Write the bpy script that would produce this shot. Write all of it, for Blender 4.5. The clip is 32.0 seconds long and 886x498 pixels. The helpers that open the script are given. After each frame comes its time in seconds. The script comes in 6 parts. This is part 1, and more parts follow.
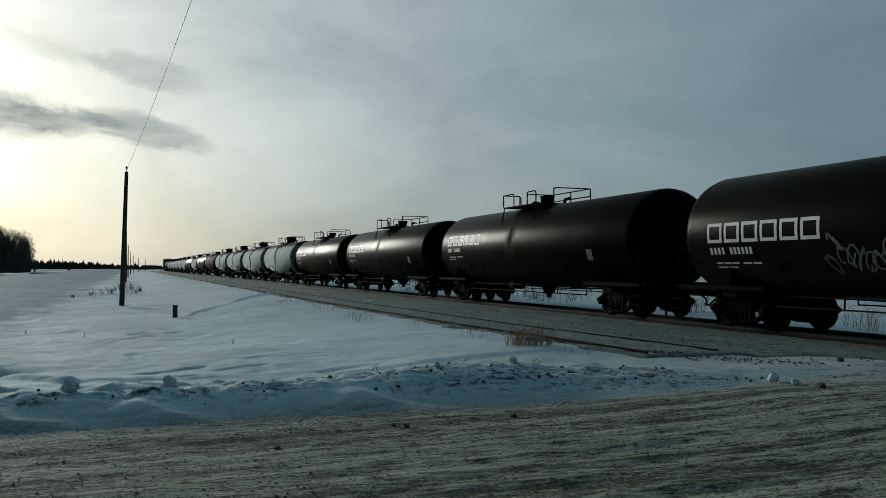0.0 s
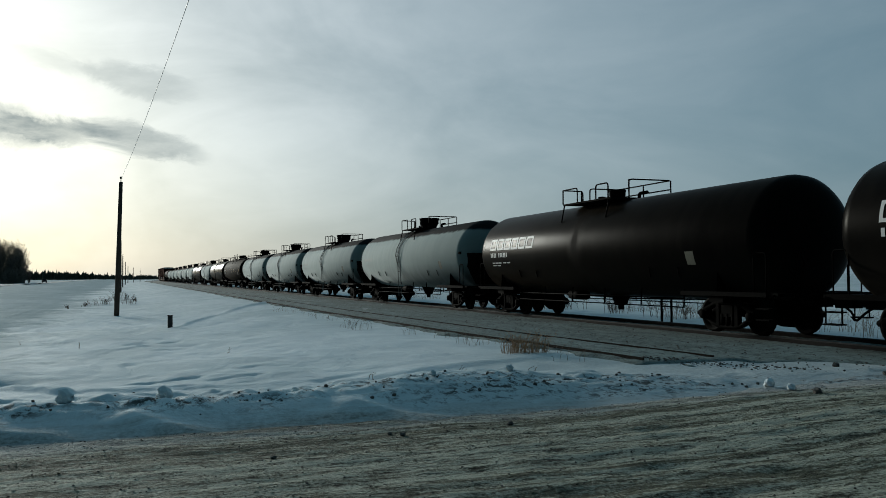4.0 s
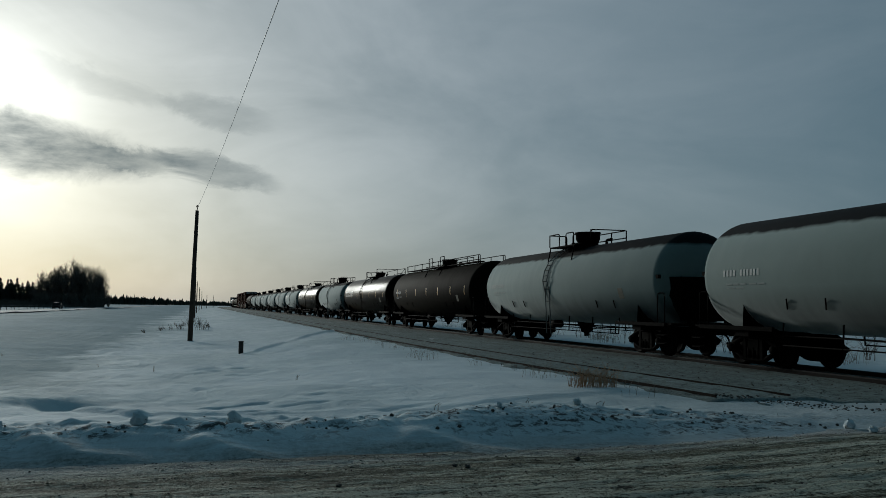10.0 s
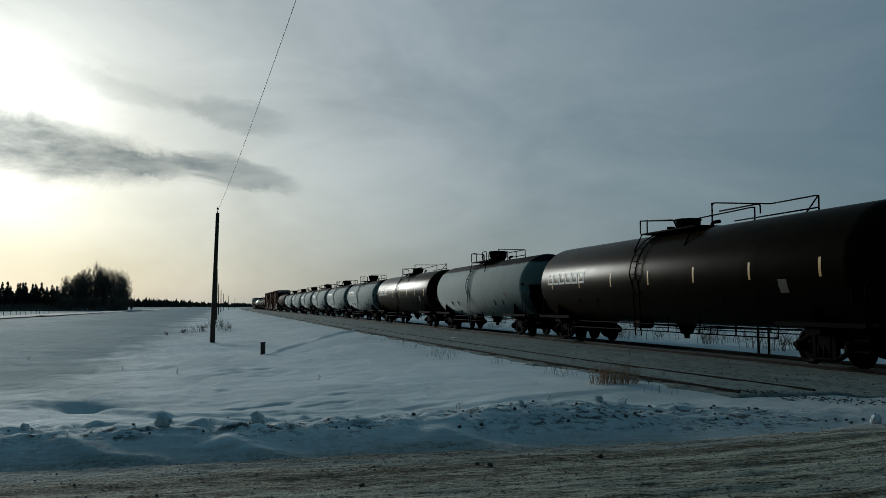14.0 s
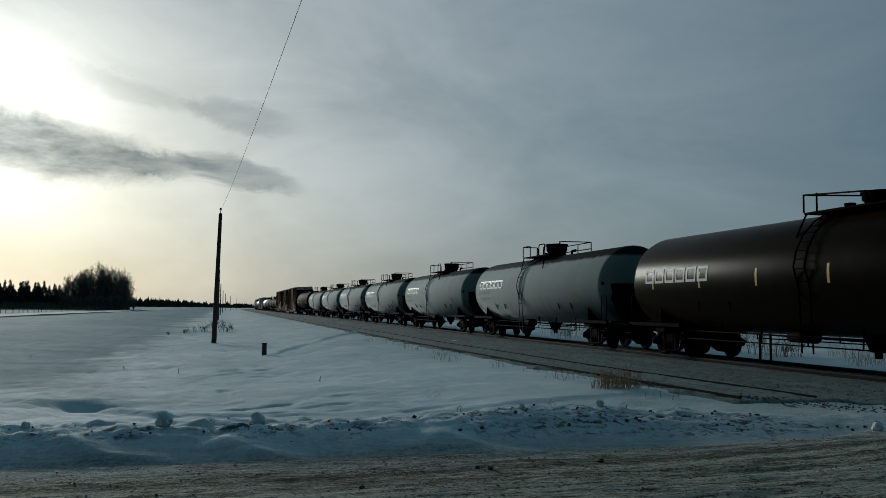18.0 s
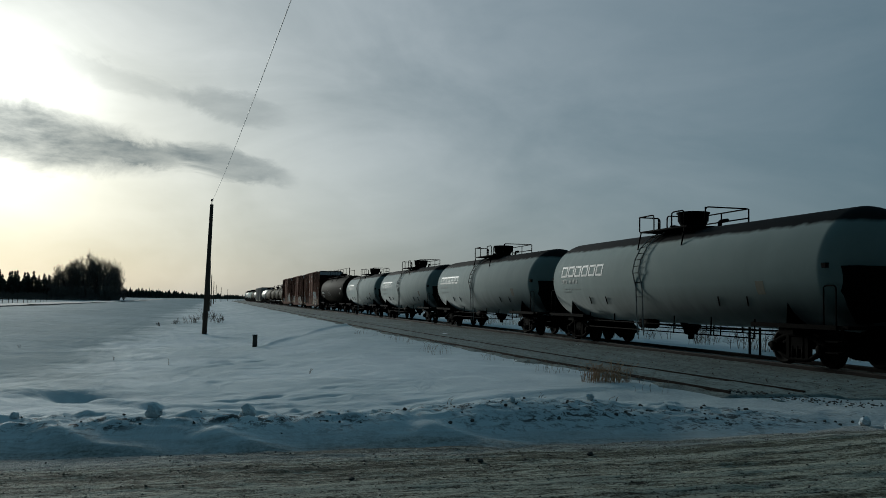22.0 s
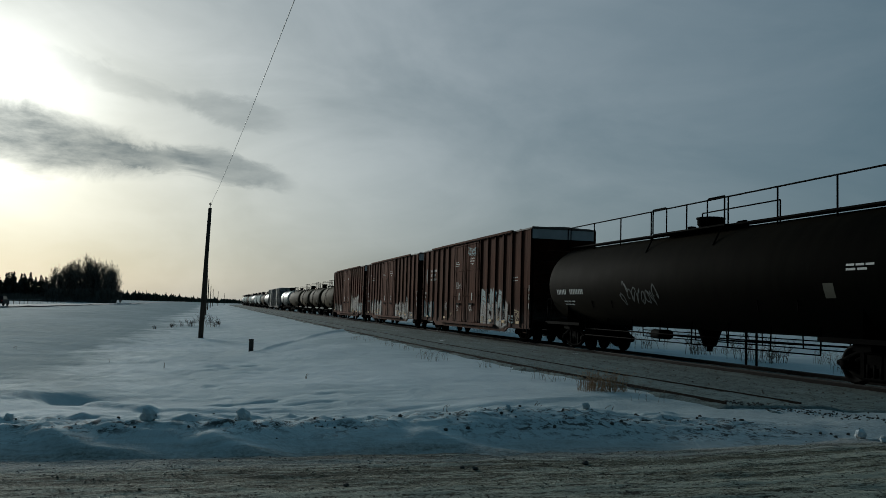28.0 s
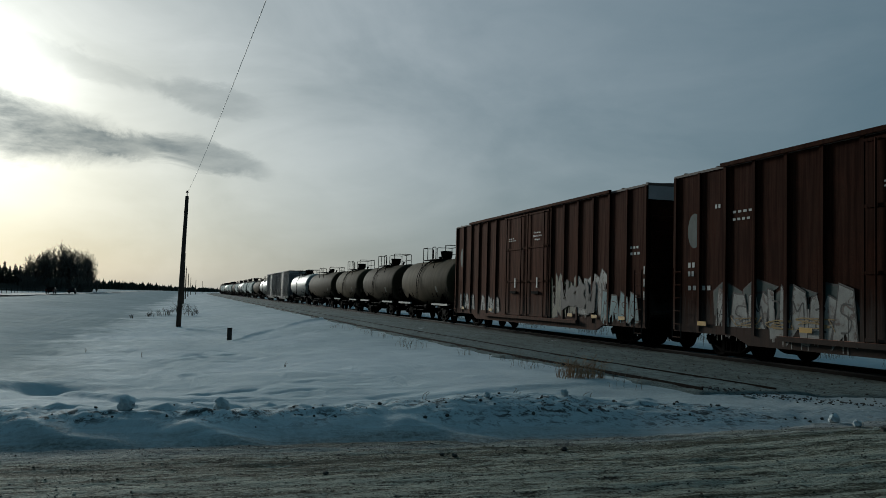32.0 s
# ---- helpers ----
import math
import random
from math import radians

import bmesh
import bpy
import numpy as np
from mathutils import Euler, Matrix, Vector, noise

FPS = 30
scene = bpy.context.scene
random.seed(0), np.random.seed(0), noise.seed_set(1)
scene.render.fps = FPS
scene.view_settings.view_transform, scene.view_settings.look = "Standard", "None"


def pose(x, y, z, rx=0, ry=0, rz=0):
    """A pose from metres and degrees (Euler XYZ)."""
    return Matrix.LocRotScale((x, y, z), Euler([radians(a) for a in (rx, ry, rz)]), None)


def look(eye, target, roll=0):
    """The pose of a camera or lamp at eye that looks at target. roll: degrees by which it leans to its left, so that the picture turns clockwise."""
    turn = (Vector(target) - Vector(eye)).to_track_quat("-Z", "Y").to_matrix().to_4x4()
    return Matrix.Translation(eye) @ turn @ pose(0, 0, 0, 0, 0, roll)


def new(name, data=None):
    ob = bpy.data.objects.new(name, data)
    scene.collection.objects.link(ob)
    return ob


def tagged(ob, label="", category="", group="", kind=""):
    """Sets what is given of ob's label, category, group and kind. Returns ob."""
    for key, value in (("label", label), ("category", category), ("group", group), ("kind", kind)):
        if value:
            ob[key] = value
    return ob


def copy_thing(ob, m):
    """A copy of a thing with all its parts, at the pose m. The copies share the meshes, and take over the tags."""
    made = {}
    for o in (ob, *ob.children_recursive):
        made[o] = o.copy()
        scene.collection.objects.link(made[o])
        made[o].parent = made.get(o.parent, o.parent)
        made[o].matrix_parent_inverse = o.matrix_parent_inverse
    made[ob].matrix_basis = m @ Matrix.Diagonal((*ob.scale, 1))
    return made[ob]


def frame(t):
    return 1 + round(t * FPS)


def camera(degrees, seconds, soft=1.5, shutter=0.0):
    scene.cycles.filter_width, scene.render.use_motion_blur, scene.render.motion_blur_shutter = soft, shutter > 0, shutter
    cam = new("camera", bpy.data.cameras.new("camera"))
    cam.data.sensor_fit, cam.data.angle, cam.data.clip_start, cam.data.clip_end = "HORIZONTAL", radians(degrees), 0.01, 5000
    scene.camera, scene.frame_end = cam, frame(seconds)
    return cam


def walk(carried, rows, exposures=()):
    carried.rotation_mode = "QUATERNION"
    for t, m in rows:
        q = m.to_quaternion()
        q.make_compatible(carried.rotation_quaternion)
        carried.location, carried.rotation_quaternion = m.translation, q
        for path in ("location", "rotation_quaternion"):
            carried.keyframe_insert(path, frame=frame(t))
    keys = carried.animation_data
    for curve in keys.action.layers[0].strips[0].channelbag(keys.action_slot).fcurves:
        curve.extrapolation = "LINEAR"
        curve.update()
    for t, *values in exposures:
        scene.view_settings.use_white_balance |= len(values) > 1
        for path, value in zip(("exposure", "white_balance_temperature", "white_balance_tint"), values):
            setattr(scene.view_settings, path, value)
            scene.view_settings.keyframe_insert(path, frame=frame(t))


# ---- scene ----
# The place: a snowy rail crossing. The camera stands at the origin, z = 0 at the eye; the main track runs along +y at x = TRACK.
TRACK, RAIL_Z, SIDING = 15.4, -1.5, 9.15
ROAD_Z, ROAD_EDGE = -1.55, 8.98

cam = camera(54.81, 32.0, soft=0.85)
# seconds, yaw, pitch, lean in degrees
TURNS = [
    (0, -20.11, 1.28, -0.08), (0.5, -18.97, 1.23, -0.10), (1, -18.72, 1.21, 0.81), (1.5, -20.73, 0.78, 1.67),
    (2, -21.77, 0.33, 0.20), (2.5, -20.35, 0.94, 0.09), (4.5, -20.43, 1.97, 0.37), (5, -19.46, 2.11, 0.68),
    (5.5, -18.98, 2.18, 0.77), (6, -18.09, 2.57, 0.76), (6.5, -17.80, 2.65, 0.41), (7, -17.63, 3.09, 1.30),
    (7.5, -16.75, 3.36, 1.34), (8, -16.57, 4.11, 1.35), (8.5, -16.20, 4.28, 1.33), (9, -15.09, 4.12, 1.23),
    (9.5, -15.70, 3.80, 0.16), (10, -15.89, 3.85, -0.64), (10.5, -15.24, 3.78, -1.32), (11, -15.02, 3.12, -0.37),
    (11.5, -15.53, 2.97, -0.54), (12, -15.57, 2.36, -0.38), (12.5, -14.70, 2.33, -0.63), (13, -15.15, 2.96, -0.58),
    (13.5, -14.93, 2.47, -0.72), (14, -14.58, 3.76, 0.09), (14.5, -15.07, 3.19, 0.17), (16.5, -13.83, 3.50, -0.29),
    (17, -14.81, 3.95, -1.35), (17.5, -14.58, 4.40, -0.43), (18, -14.42, 3.94, -0.50), (18.5, -14.34, 3.82, -0.43),
    (19, -14.55, 3.97, -0.20), (19.5, -14.62, 3.79, -0.11), (20, -14.88, 2.98, -0.26), (20.5, -14.81, 3.27, -0.56),
    (21, -14.89, 3.29, -0.35), (21.5, -15.52, 3.31, -0.92), (22, -14.99, 3.47, -0.90), (22.5, -15.37, 2.87, -1.08),
    (23, -15.52, 3.02, -0.95), (23.5, -14.88, 2.73, -1.25), (24, -14.65, 2.77, -1.02), (24.5, -15.13, 2.74, -0.93),
    (25, -14.99, 2.99, -0.93), (25.5, -14.84, 3.32, -0.76), (27.5, -15.08, 3.91, -1.41), (28, -15.13, 3.93, -1.65),
    (28.5, -15.26, 3.89, -1.74), (29, -15.81, 3.80, -1.74), (29.5, -16.04, 4.00, -1.86), (30, -16.04, 4.00, -1.70),
    (30.5, -16.52, 3.89, -1.83), (31, -16.70, 3.67, -2.13), (31.5, -17.10, 3.66, -2.30), (32, -16.56, 3.16, -1.44),
]
walk(cam, [(t, pose(0, 0, 0, 90 + p, 0, y) @ pose(0, 0, 0, 0, 0, -r)) for t, y, p, r in TURNS], exposures=tuple((t, e, 6450 - 250 * min(1.0, t / 9), 3) for t, e in ((0, 0.06), (2.5, 0.28), (5, 0.25), (6, 0.04), (7, -0.05), (9, -0.36), (10.5, -0.38), (14, -0.3), (19, -0.33), (25, -0.25), (28, -0.40), (30.5, -0.42), (32, -0.3))))

# ---- sky and sun ----
SUN_AZ, SUN_EL = -13.5, 11.0  # degrees right of +y, and up


class Nodes:
    """Short names for building a node tree."""

    def __init__(self, tree):
        self.tree = tree
        tree.nodes.clear()

    def add(self, kind, **sets):
        n = self.tree.nodes.new(kind)
        for k, v in sets.items():
            if k == "op":
                n.operation = v
            elif k == "blend":
                n.blend_type = v
            elif k == "dtype":
                n.data_type = v
            elif k == "dims":
                n.noise_dimensions = v
        return n

    def plug(self, value, socket):
        if isinstance(value, bpy.types.NodeSocket):
            self.tree.links.new(value, socket)
        elif value is not None:
            if socket.type == "RGBA" and len(value) == 3:
                value = (*value, 1)
            socket.default_value = value

    def math(self, op, a, b=None, c=None, clamp=False):
        n = self.add("ShaderNodeMath", op=op)
        n.use_clamp = clamp
        for i, v in enumerate((a, b, c)):
            self.plug(v, n.inputs[i])
        return n.outputs[0]

    def mix(self, fac, a, b, blend="MIX"):
        n = self.add("ShaderNodeMix", dtype="RGBA", blend=blend)
        self.plug(fac, n.inputs[0])
        self.plug(a, n.inputs[6])
        self.plug(b, n.inputs[7])
        return n.outputs[2]

    def ramp(self, fac, *stops):
        n = self.add("ShaderNodeValToRGB")
        el = n.color_ramp.elements
        while len(el) < len(stops):
            el.new(0.5)
        for e, (at, col) in zip(el, stops):
            e.position = at
            e.color = (col, col, col, 1) if isinstance(col, (int, float)) else (*col, 1)
        self.plug(fac, n.inputs[0])
        return n.outputs[0]

    def noise(self, vec, scale, detail=4, rough=0.55, distort=0.0):
        n = self.add("ShaderNodeTexNoise")
        self.plug(vec, n.inputs["Vector"])
        for k, v in (("Scale", scale), ("Detail", detail), ("Roughness", rough), ("Distortion", distort)):
            n.inputs[k].default_value = v
        return n.outputs[0]

    def mapping(self, vec, scale=(1, 1, 1), loc=(0, 0, 0), rot=(0, 0, 0)):
        n = self.add("ShaderNodeMapping")
        self.plug(vec, n.inputs[0])
        n.inputs[1].default_value, n.inputs[2].default_value, n.inputs[3].default_value = loc, rot, scale
        return n.outputs[0]

    def coords(self, which="Object"):
        return self.add("ShaderNodeTexCoord").outputs[which]


def build_world():
    world = bpy.data.worlds.new("winter_sky")
    world.use_nodes = True
    scene.world = world
    g = Nodes(world.node_tree)
    way = g.coords("Generated")
    sep = g.add("ShaderNodeSeparateXYZ")
    g.plug(way, sep.inputs[0])
    x, y, z = sep.outputs
    az = g.math("DEGREES", g.math("ARCTAN2", x, y))
    el = g.math("DEGREES", g.math("ARCSINE", z))
    # angle from the veiled sun
    a, e = radians(SUN_AZ), radians(SUN_EL)
    dot = g.add("ShaderNodeVectorMath", op="DOT_PRODUCT")
    g.plug(way, dot.inputs[0])
    dot.inputs[1].default_value = (math.sin(a) * math.cos(e), math.cos(a) * math.cos(e), math.sin(e))
    theta = g.math("DEGREES", g.math("ARCCOSINE", g.math("MINIMUM", dot.outputs["Value"], 0.99999)))
    halo = g.math("MULTIPLY", g.math("EXPONENT", g.math("MULTIPLY", theta, -1 / 27.0)), 0.72)
    west = g.add("ShaderNodeMapRange")
    west.interpolation_type = "SMOOTHSTEP"
    g.plug(x, west.inputs[0])
    for k, w in enumerate((-0.62, -0.25, 0.1, 1.0)):
        west.inputs[k + 1].default_value = w
    high = g.add("ShaderNodeMapRange")
    high.interpolation_type = "SMOOTHSTEP"
    g.plug(el, high.inputs[0])
    for k, w in enumerate((17.0, 48.0, 1.0, 0.25)):
        high.inputs[k + 1].default_value = w
    halo = g.math("MULTIPLY", halo, g.math("MULTIPLY", west.outputs[0], high.outputs[0]))
    core = g.math("EXPONENT", g.math("MULTIPLY", g.math("POWER", g.math("DIVIDE", theta, 5.5), 2.0), -1.0))
    # thin cloud deck with soft streaks
    streaks = g.noise(g.mapping(way, (1.2, 1.2, 2.6), rot=(0.25, 0.3, 0.3)), 2.6, 6, 0.55, 0.7)
    fine = g.noise(g.mapping(way, (1.5, 1.5, 3.5), rot=(0.2, 0.25, 0.2)), 7.0, 5, 0.55, 0.5)
    veil = g.math("ADD", g.math("MULTIPLY", g.math("SUBTRACT", streaks, 0.5), 1.5), g.math("MULTIPLY", g.math("SUBTRACT", fine, 0.5), 0.4))
    sky = g.add("ShaderNodeTexSky")
    sky.sky_type, sky.sun_disc = "NISHITA", False
    sky.sun_elevation, sky.sun_rotation = radians(SUN_EL), radians(SUN_AZ)
    sky.air_density, sky.dust_density = 1.0, 2.0
    blue = g.mix(1.0, sky.outputs[0], (0.010, 0.0115, 0.013), "MULTIPLY")
    # the overcast is thinnest overhead and heaviest behind the camera
    ahead = g.math("MAXIMUM", 0.12, g.math("ADD", 0.40, g.math("MULTIPLY", g.math("ADD", g.math("MULTIPLY", x, 0.42), g.math("MULTIPLY", y, 0.7)), 0.68)))
    over = g.add("ShaderNodeMapRange")
    over.interpolation_type = "SMOOTHSTEP"
    g.plug(el, over.inputs[0])
    over.inputs[1].default_value, over.inputs[2].default_value = 14.0, 75.0
    floor_col = g.add("ShaderNodeVectorMath", op="SCALE")
    floor_col.inputs[0].default_value = (0.042, 0.106, 0.152)
    g.plug(ahead, floor_col.inputs["Scale"])
    zenith = g.add("ShaderNodeVectorMath", op="SCALE")
    zenith.inputs[0].default_value = (0.036, 0.098, 0.134)
    g.plug(g.math("MULTIPLY", over.outputs[0], g.math("MINIMUM", 1.0, g.math("ADD", 0.3, g.math("MULTIPLY", ahead, 1.3)))), zenith.inputs["Scale"])
    deck = g.mix(1.0, g.mix(1.0, floor_col.outputs[0], zenith.outputs[0], "ADD"), blue, "ADD")
    lit = g.add("ShaderNodeVectorMath", op="SCALE")
    lit.inputs[0].default_value = (1.03, 0.965, 0.955)
    g.plug(g.math("MULTIPLY", halo, g.math("ADD", 1.0, g.math("MULTIPLY", veil, 0.9))), lit.inputs["Scale"])
    glow = g.add("ShaderNodeVectorMath", op="SCALE")
    glow.inputs[0].default_value = (1.0, 0.98, 0.93)
    g.plug(g.math("MULTIPLY", core, 0.75), glow.inputs["Scale"])
    total = g.mix(1.0, g.mix(1.0, deck, lit.outputs[0], "ADD"), glow.outputs[0], "ADD")
    # warm strip close over the horizon
    low = g.math("EXPONENT", g.math("MULTIPLY", g.math("POWER", g.math("DIVIDE", g.math("SUBTRACT", el, 3.0), 3.2), 2.0), -1.0))
    total = g.mix(g.math("MULTIPLY", low, g.math("MULTIPLY", halo, 0.9)), total, g.mix(1.0, total, (0.72, 0.75, 0.77), "MULTIPLY"))
    # the long dark bank of cloud below the sun
    ragged = g.noise(g.mapping(way, (1, 1, 2.0)), 11.0, 7, 0.66, 0.6)
    wob = g.math("MULTIPLY", g.math("SUBTRACT", ragged, 0.5), 2.6)

    def bank(az0, el0, wide, high, tilt):
        u = g.math("SUBTRACT", az, az0)
        v = g.math("ADD", g.math("SUBTRACT", g.math("SUBTRACT", el, el0), g.math("MULTIPLY", u, tilt)), wob)
        r = g.math("ADD", g.math("POWER", g.math("ABSOLUTE", g.math("DIVIDE", u, wide)), 2.0), g.math("POWER", g.math("ABSOLUTE", g.math("DIVIDE", v, high)), 2.0))
        soft = g.add("ShaderNodeMapRange")
        soft.interpolation_type = "SMOOTHSTEP"
        g.plug(r, soft.inputs[0])
        for k, w in enumerate((0.15, 1.6, 1.0, 0.0)):
            soft.inputs[k + 1].default_value = w
        return soft.outputs[0]

    banks = bank(-11.0, 9.6, 7.4, 1.9, -0.10)
    # the bank at azimuth -32 is out of view, added to darken reflections
    for more in (g.math("MULTIPLY", bank(1.0, 8.6, 3.7, 0.95, -0.2), 0.75), g.math("MULTIPLY", bank(-4.0, 9.1, 3.4, 0.8, -0.1), 0.5), bank(-32.0, 13.0, 11.0, 4.0, -0.1)):
        banks = g.math("ADD", banks, more)
    thin = g.math("MULTIPLY", g.math("ADD", bank(0.8, 12.5, 3.4, 0.9, -0.15), g.math("MULTIPLY", bank(-6.0, 13.6, 5.0, 0.8, -0.25), 0.5)), 0.45)
    banks = g.math("MINIMUM", g.math("ADD", banks, thin), 1.0)
    thick = g.math("ADD", 0.62, g.math("MULTIPLY", g.math("SUBTRACT", g.noise(g.mapping(way, (1, 1, 3.0)), 24.0, 5, 0.6), 0.5), 0.8))
    total = g.mix(g.math("MULTIPLY", banks, g.math("ADD", thick, 0.12)), total, (0.17, 0.21, 0.23))
    back = g.add("ShaderNodeBackground")
    g.plug(total, back.inputs[0])
    back.inputs[1].default_value = 1.0
    out = g.add("ShaderNodeOutputWorld")
    g.plug(back.outputs[0], out.inputs[0])


build_world()
sun = new("sun", bpy.data.lights.new("sun", "SUN"))
sun.data.energy, sun.data.angle, sun.data.color = 1.7, radians(10), (1.0, 0.965, 0.90)
sun.matrix_world = look((0, 0, 0), (-math.sin(radians(SUN_AZ)) * math.cos(radians(SUN_EL)), -math.cos(radians(SUN_AZ)) * math.cos(radians(SUN_EL)), -math.sin(radians(SUN_EL))))

# ---- materials ----


def surface(name, base, second, rough=0.6, metal=0.0, scale=4.0, fine=60.0, bump=0.15, mixing=(0.35, 0.65), third=None, third_at=(0.6, 0.75), third_scale=1.0, stretch=(1, 1, 1), rough_var=0.15, coords="Object", spec=0.5, bump_scale=None, ior=1.5):
    """Two-tone grain at two scales, an optional third stain colour, and fine relief."""
    m = bpy.data.materials.new(name)
    m.use_nodes = True
    g = Nodes(m.node_tree)
    co = g.mapping(g.coords(coords), stretch)
    big = g.noise(co, scale, 5, 0.6, 0.3)
    small = g.noise(co, fine, 3, 0.6)
    blend = g.math("ADD", g.math("MULTIPLY", big, 0.7), g.math("MULTIPLY", small, 0.3))
    col = g.mix(g.ramp(blend, (mixing[0], 0), (mixing[1], 1)), base, second)
    if third:
        col = g.mix(g.ramp(g.noise(co, third_scale, 6, 0.65, 0.8), (third_at[0], 0), (third_at[1], 1)), col, third)
    b = g.add("ShaderNodeBsdfPrincipled")
    g.plug(col, b.inputs["Base Color"])
    g.plug(g.math("ADD", rough - rough_var / 2, g.math("MULTIPLY", big, rough_var)), b.inputs["Roughness"])
    b.inputs["Metallic"].default_value = metal
    b.inputs["Specular IOR Level"].default_value, b.inputs["IOR"].default_value = spec, ior
    if bump:
        bp = g.add("ShaderNodeBump")
        bp.inputs["Strength"].default_value = bump
        bp.inputs["Distance"].default_value = 0.02
        g.plug(g.noise(co, bump_scale or fine, 4, 0.6), bp.inputs["Height"])
        g.plug(bp.outputs[0], b.inputs["Normal"])
    out = g.add("ShaderNodeOutputMaterial")
    g.plug(b.outputs[0], out.inputs[0])
    return m


def tank_paint(name, base, second, rough, dark_top, grime, rust=None, metal=0.0, spec=0.35, ior=1.5, tint=(1, 1, 1), runs=1.3, spill=None, grazing_sheen=0.0, grazing_tint=(1, 1, 1), chalk=0.0):
    """Tank enamel: streaks run down from the top, a band of soot lies along the crown, grime sits low; some cars have an oily spill below the dome."""
    m = bpy.data.materials.new(name)
    m.use_nodes = True
    g = Nodes(m.node_tree)
    co = g.coords("Object")
    sep = g.add("ShaderNodeSeparateXYZ")
    g.plug(co, sep.inputs[0])
    big = g.noise(co, 0.9, 5, 0.6, 0.4)
    streak = g.noise(g.mapping(co, (0.5, runs, 0.3)), 1.4, 6, 0.62, 0.2)
    small = g.noise(co, 40.0, 3, 0.6)
    col = g.mix(g.ramp(g.math("ADD", g.math("MULTIPLY", streak, 0.6), g.math("MULTIPLY", big, 0.4)), (0.45 if runs > 3 else 0.38, 0), (0.58 if runs > 3 else 0.68, 1)), base, second)
    if rust:
        col = g.mix(g.ramp(g.math("ADD", g.math("MULTIPLY", streak, 0.5), g.math("MULTIPLY", small, 0.5)), (0.47, 0), (0.62, 1)), col, rust)
    h = g.math("ADD", sep.outputs[2], g.math("MULTIPLY", g.math("SUBTRACT", streak, 0.5), 0.22))
    if spill is not None:
        wide = g.noise(g.mapping(co, (0.6, 3.0, 0.8)), 1.6, 5, 0.6)
        near = g.math("ABSOLUTE", g.math("SUBTRACT", g.math("ADD", sep.outputs[1], g.math("MULTIPLY", g.math("SUBTRACT", wide, 0.5), 0.9)), spill))
        which = g.ramp(g.add("ShaderNodeObjectInfo").outputs["Random"], (0.2, 0.1), (0.75, 1))
        oily = g.math("MULTIPLY", which, g.ramp(near, (0.08, 0.85), (0.42, 0)))
        col = g.mix(oily, col, (0.03, 0.032, 0.03) if dark_top else (0.003, 0.003, 0.003))
    if chalk:
        # pale salt and snow splash dried in runs along the lower side
        splash = g.math("ADD", g.math("SUBTRACT", 1.75, sep.outputs[2]), g.math("MULTIPLY", g.math("SUBTRACT", g.noise(g.mapping(co, (1.0, 4.0, 0.35)), 2.2, 6, 0.7), 0.5), 2.4))
        col = g.mix(g.math("MULTIPLY", g.ramp(splash, (0.1, 0), (0.9, 1)), chalk), col, (0.17, 0.165, 0.155))
    # painted low-angle sheen, streaked, none on the sooty crown; gold tints mimic sunlit reflections
    sheen_mask = g.math("MULTIPLY", g.ramp(streak, (0.36, 0.3 if runs > 3 else 0.7), (0.64, 1.0)), grazing_sheen)
    if dark_top:
        soot = g.ramp(g.math("SUBTRACT", h, 3.0), (0.50, 0), (0.60, 1))
        col = g.mix(soot, col, (0.012, 0.013, 0.014))
        sheen_mask = g.math("MULTIPLY", sheen_mask, g.math("SUBTRACT", 1.0, soot))
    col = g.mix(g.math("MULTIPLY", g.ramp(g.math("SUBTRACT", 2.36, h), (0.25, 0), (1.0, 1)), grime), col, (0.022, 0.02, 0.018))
    b = g.add("ShaderNodeBsdfPrincipled")
    b.inputs["Specular IOR Level"].default_value, b.inputs["IOR"].default_value = spec, ior
    b.inputs["Specular Tint"].default_value = (*tint, 1)
    b.inputs["Sheen Tint"].default_value = (*grazing_tint, 1)
    b.inputs["Sheen Roughness"].default_value = 0.45
    g.plug(sheen_mask, b.inputs["Sheen Weight"])
    g.plug(col, b.inputs["Base Color"])
    b.inputs["Metallic"].default_value = metal
    gloss = g.math("ADD", rough - 0.06, g.math("MULTIPLY", big, 0.14))
    if spill is not None:
        gloss = g.math("ADD", gloss, g.math("MULTIPLY", oily, 0.4))
    g.plug(gloss, b.inputs["Roughness"])
    bp = g.add("ShaderNodeBump")
    bp.inputs["Strength"].default_value, bp.inputs["Distance"].default_value = 0.12, 0.01
    g.plug(g.math("ADD", big, g.math("MULTIPLY", small, 0.08)), bp.inputs["Height"])
    g.plug(bp.outputs[0], b.inputs["Normal"])
    out = g.add("ShaderNodeOutputMaterial")
    g.plug(b.outputs[0], out.inputs[0])
    return m


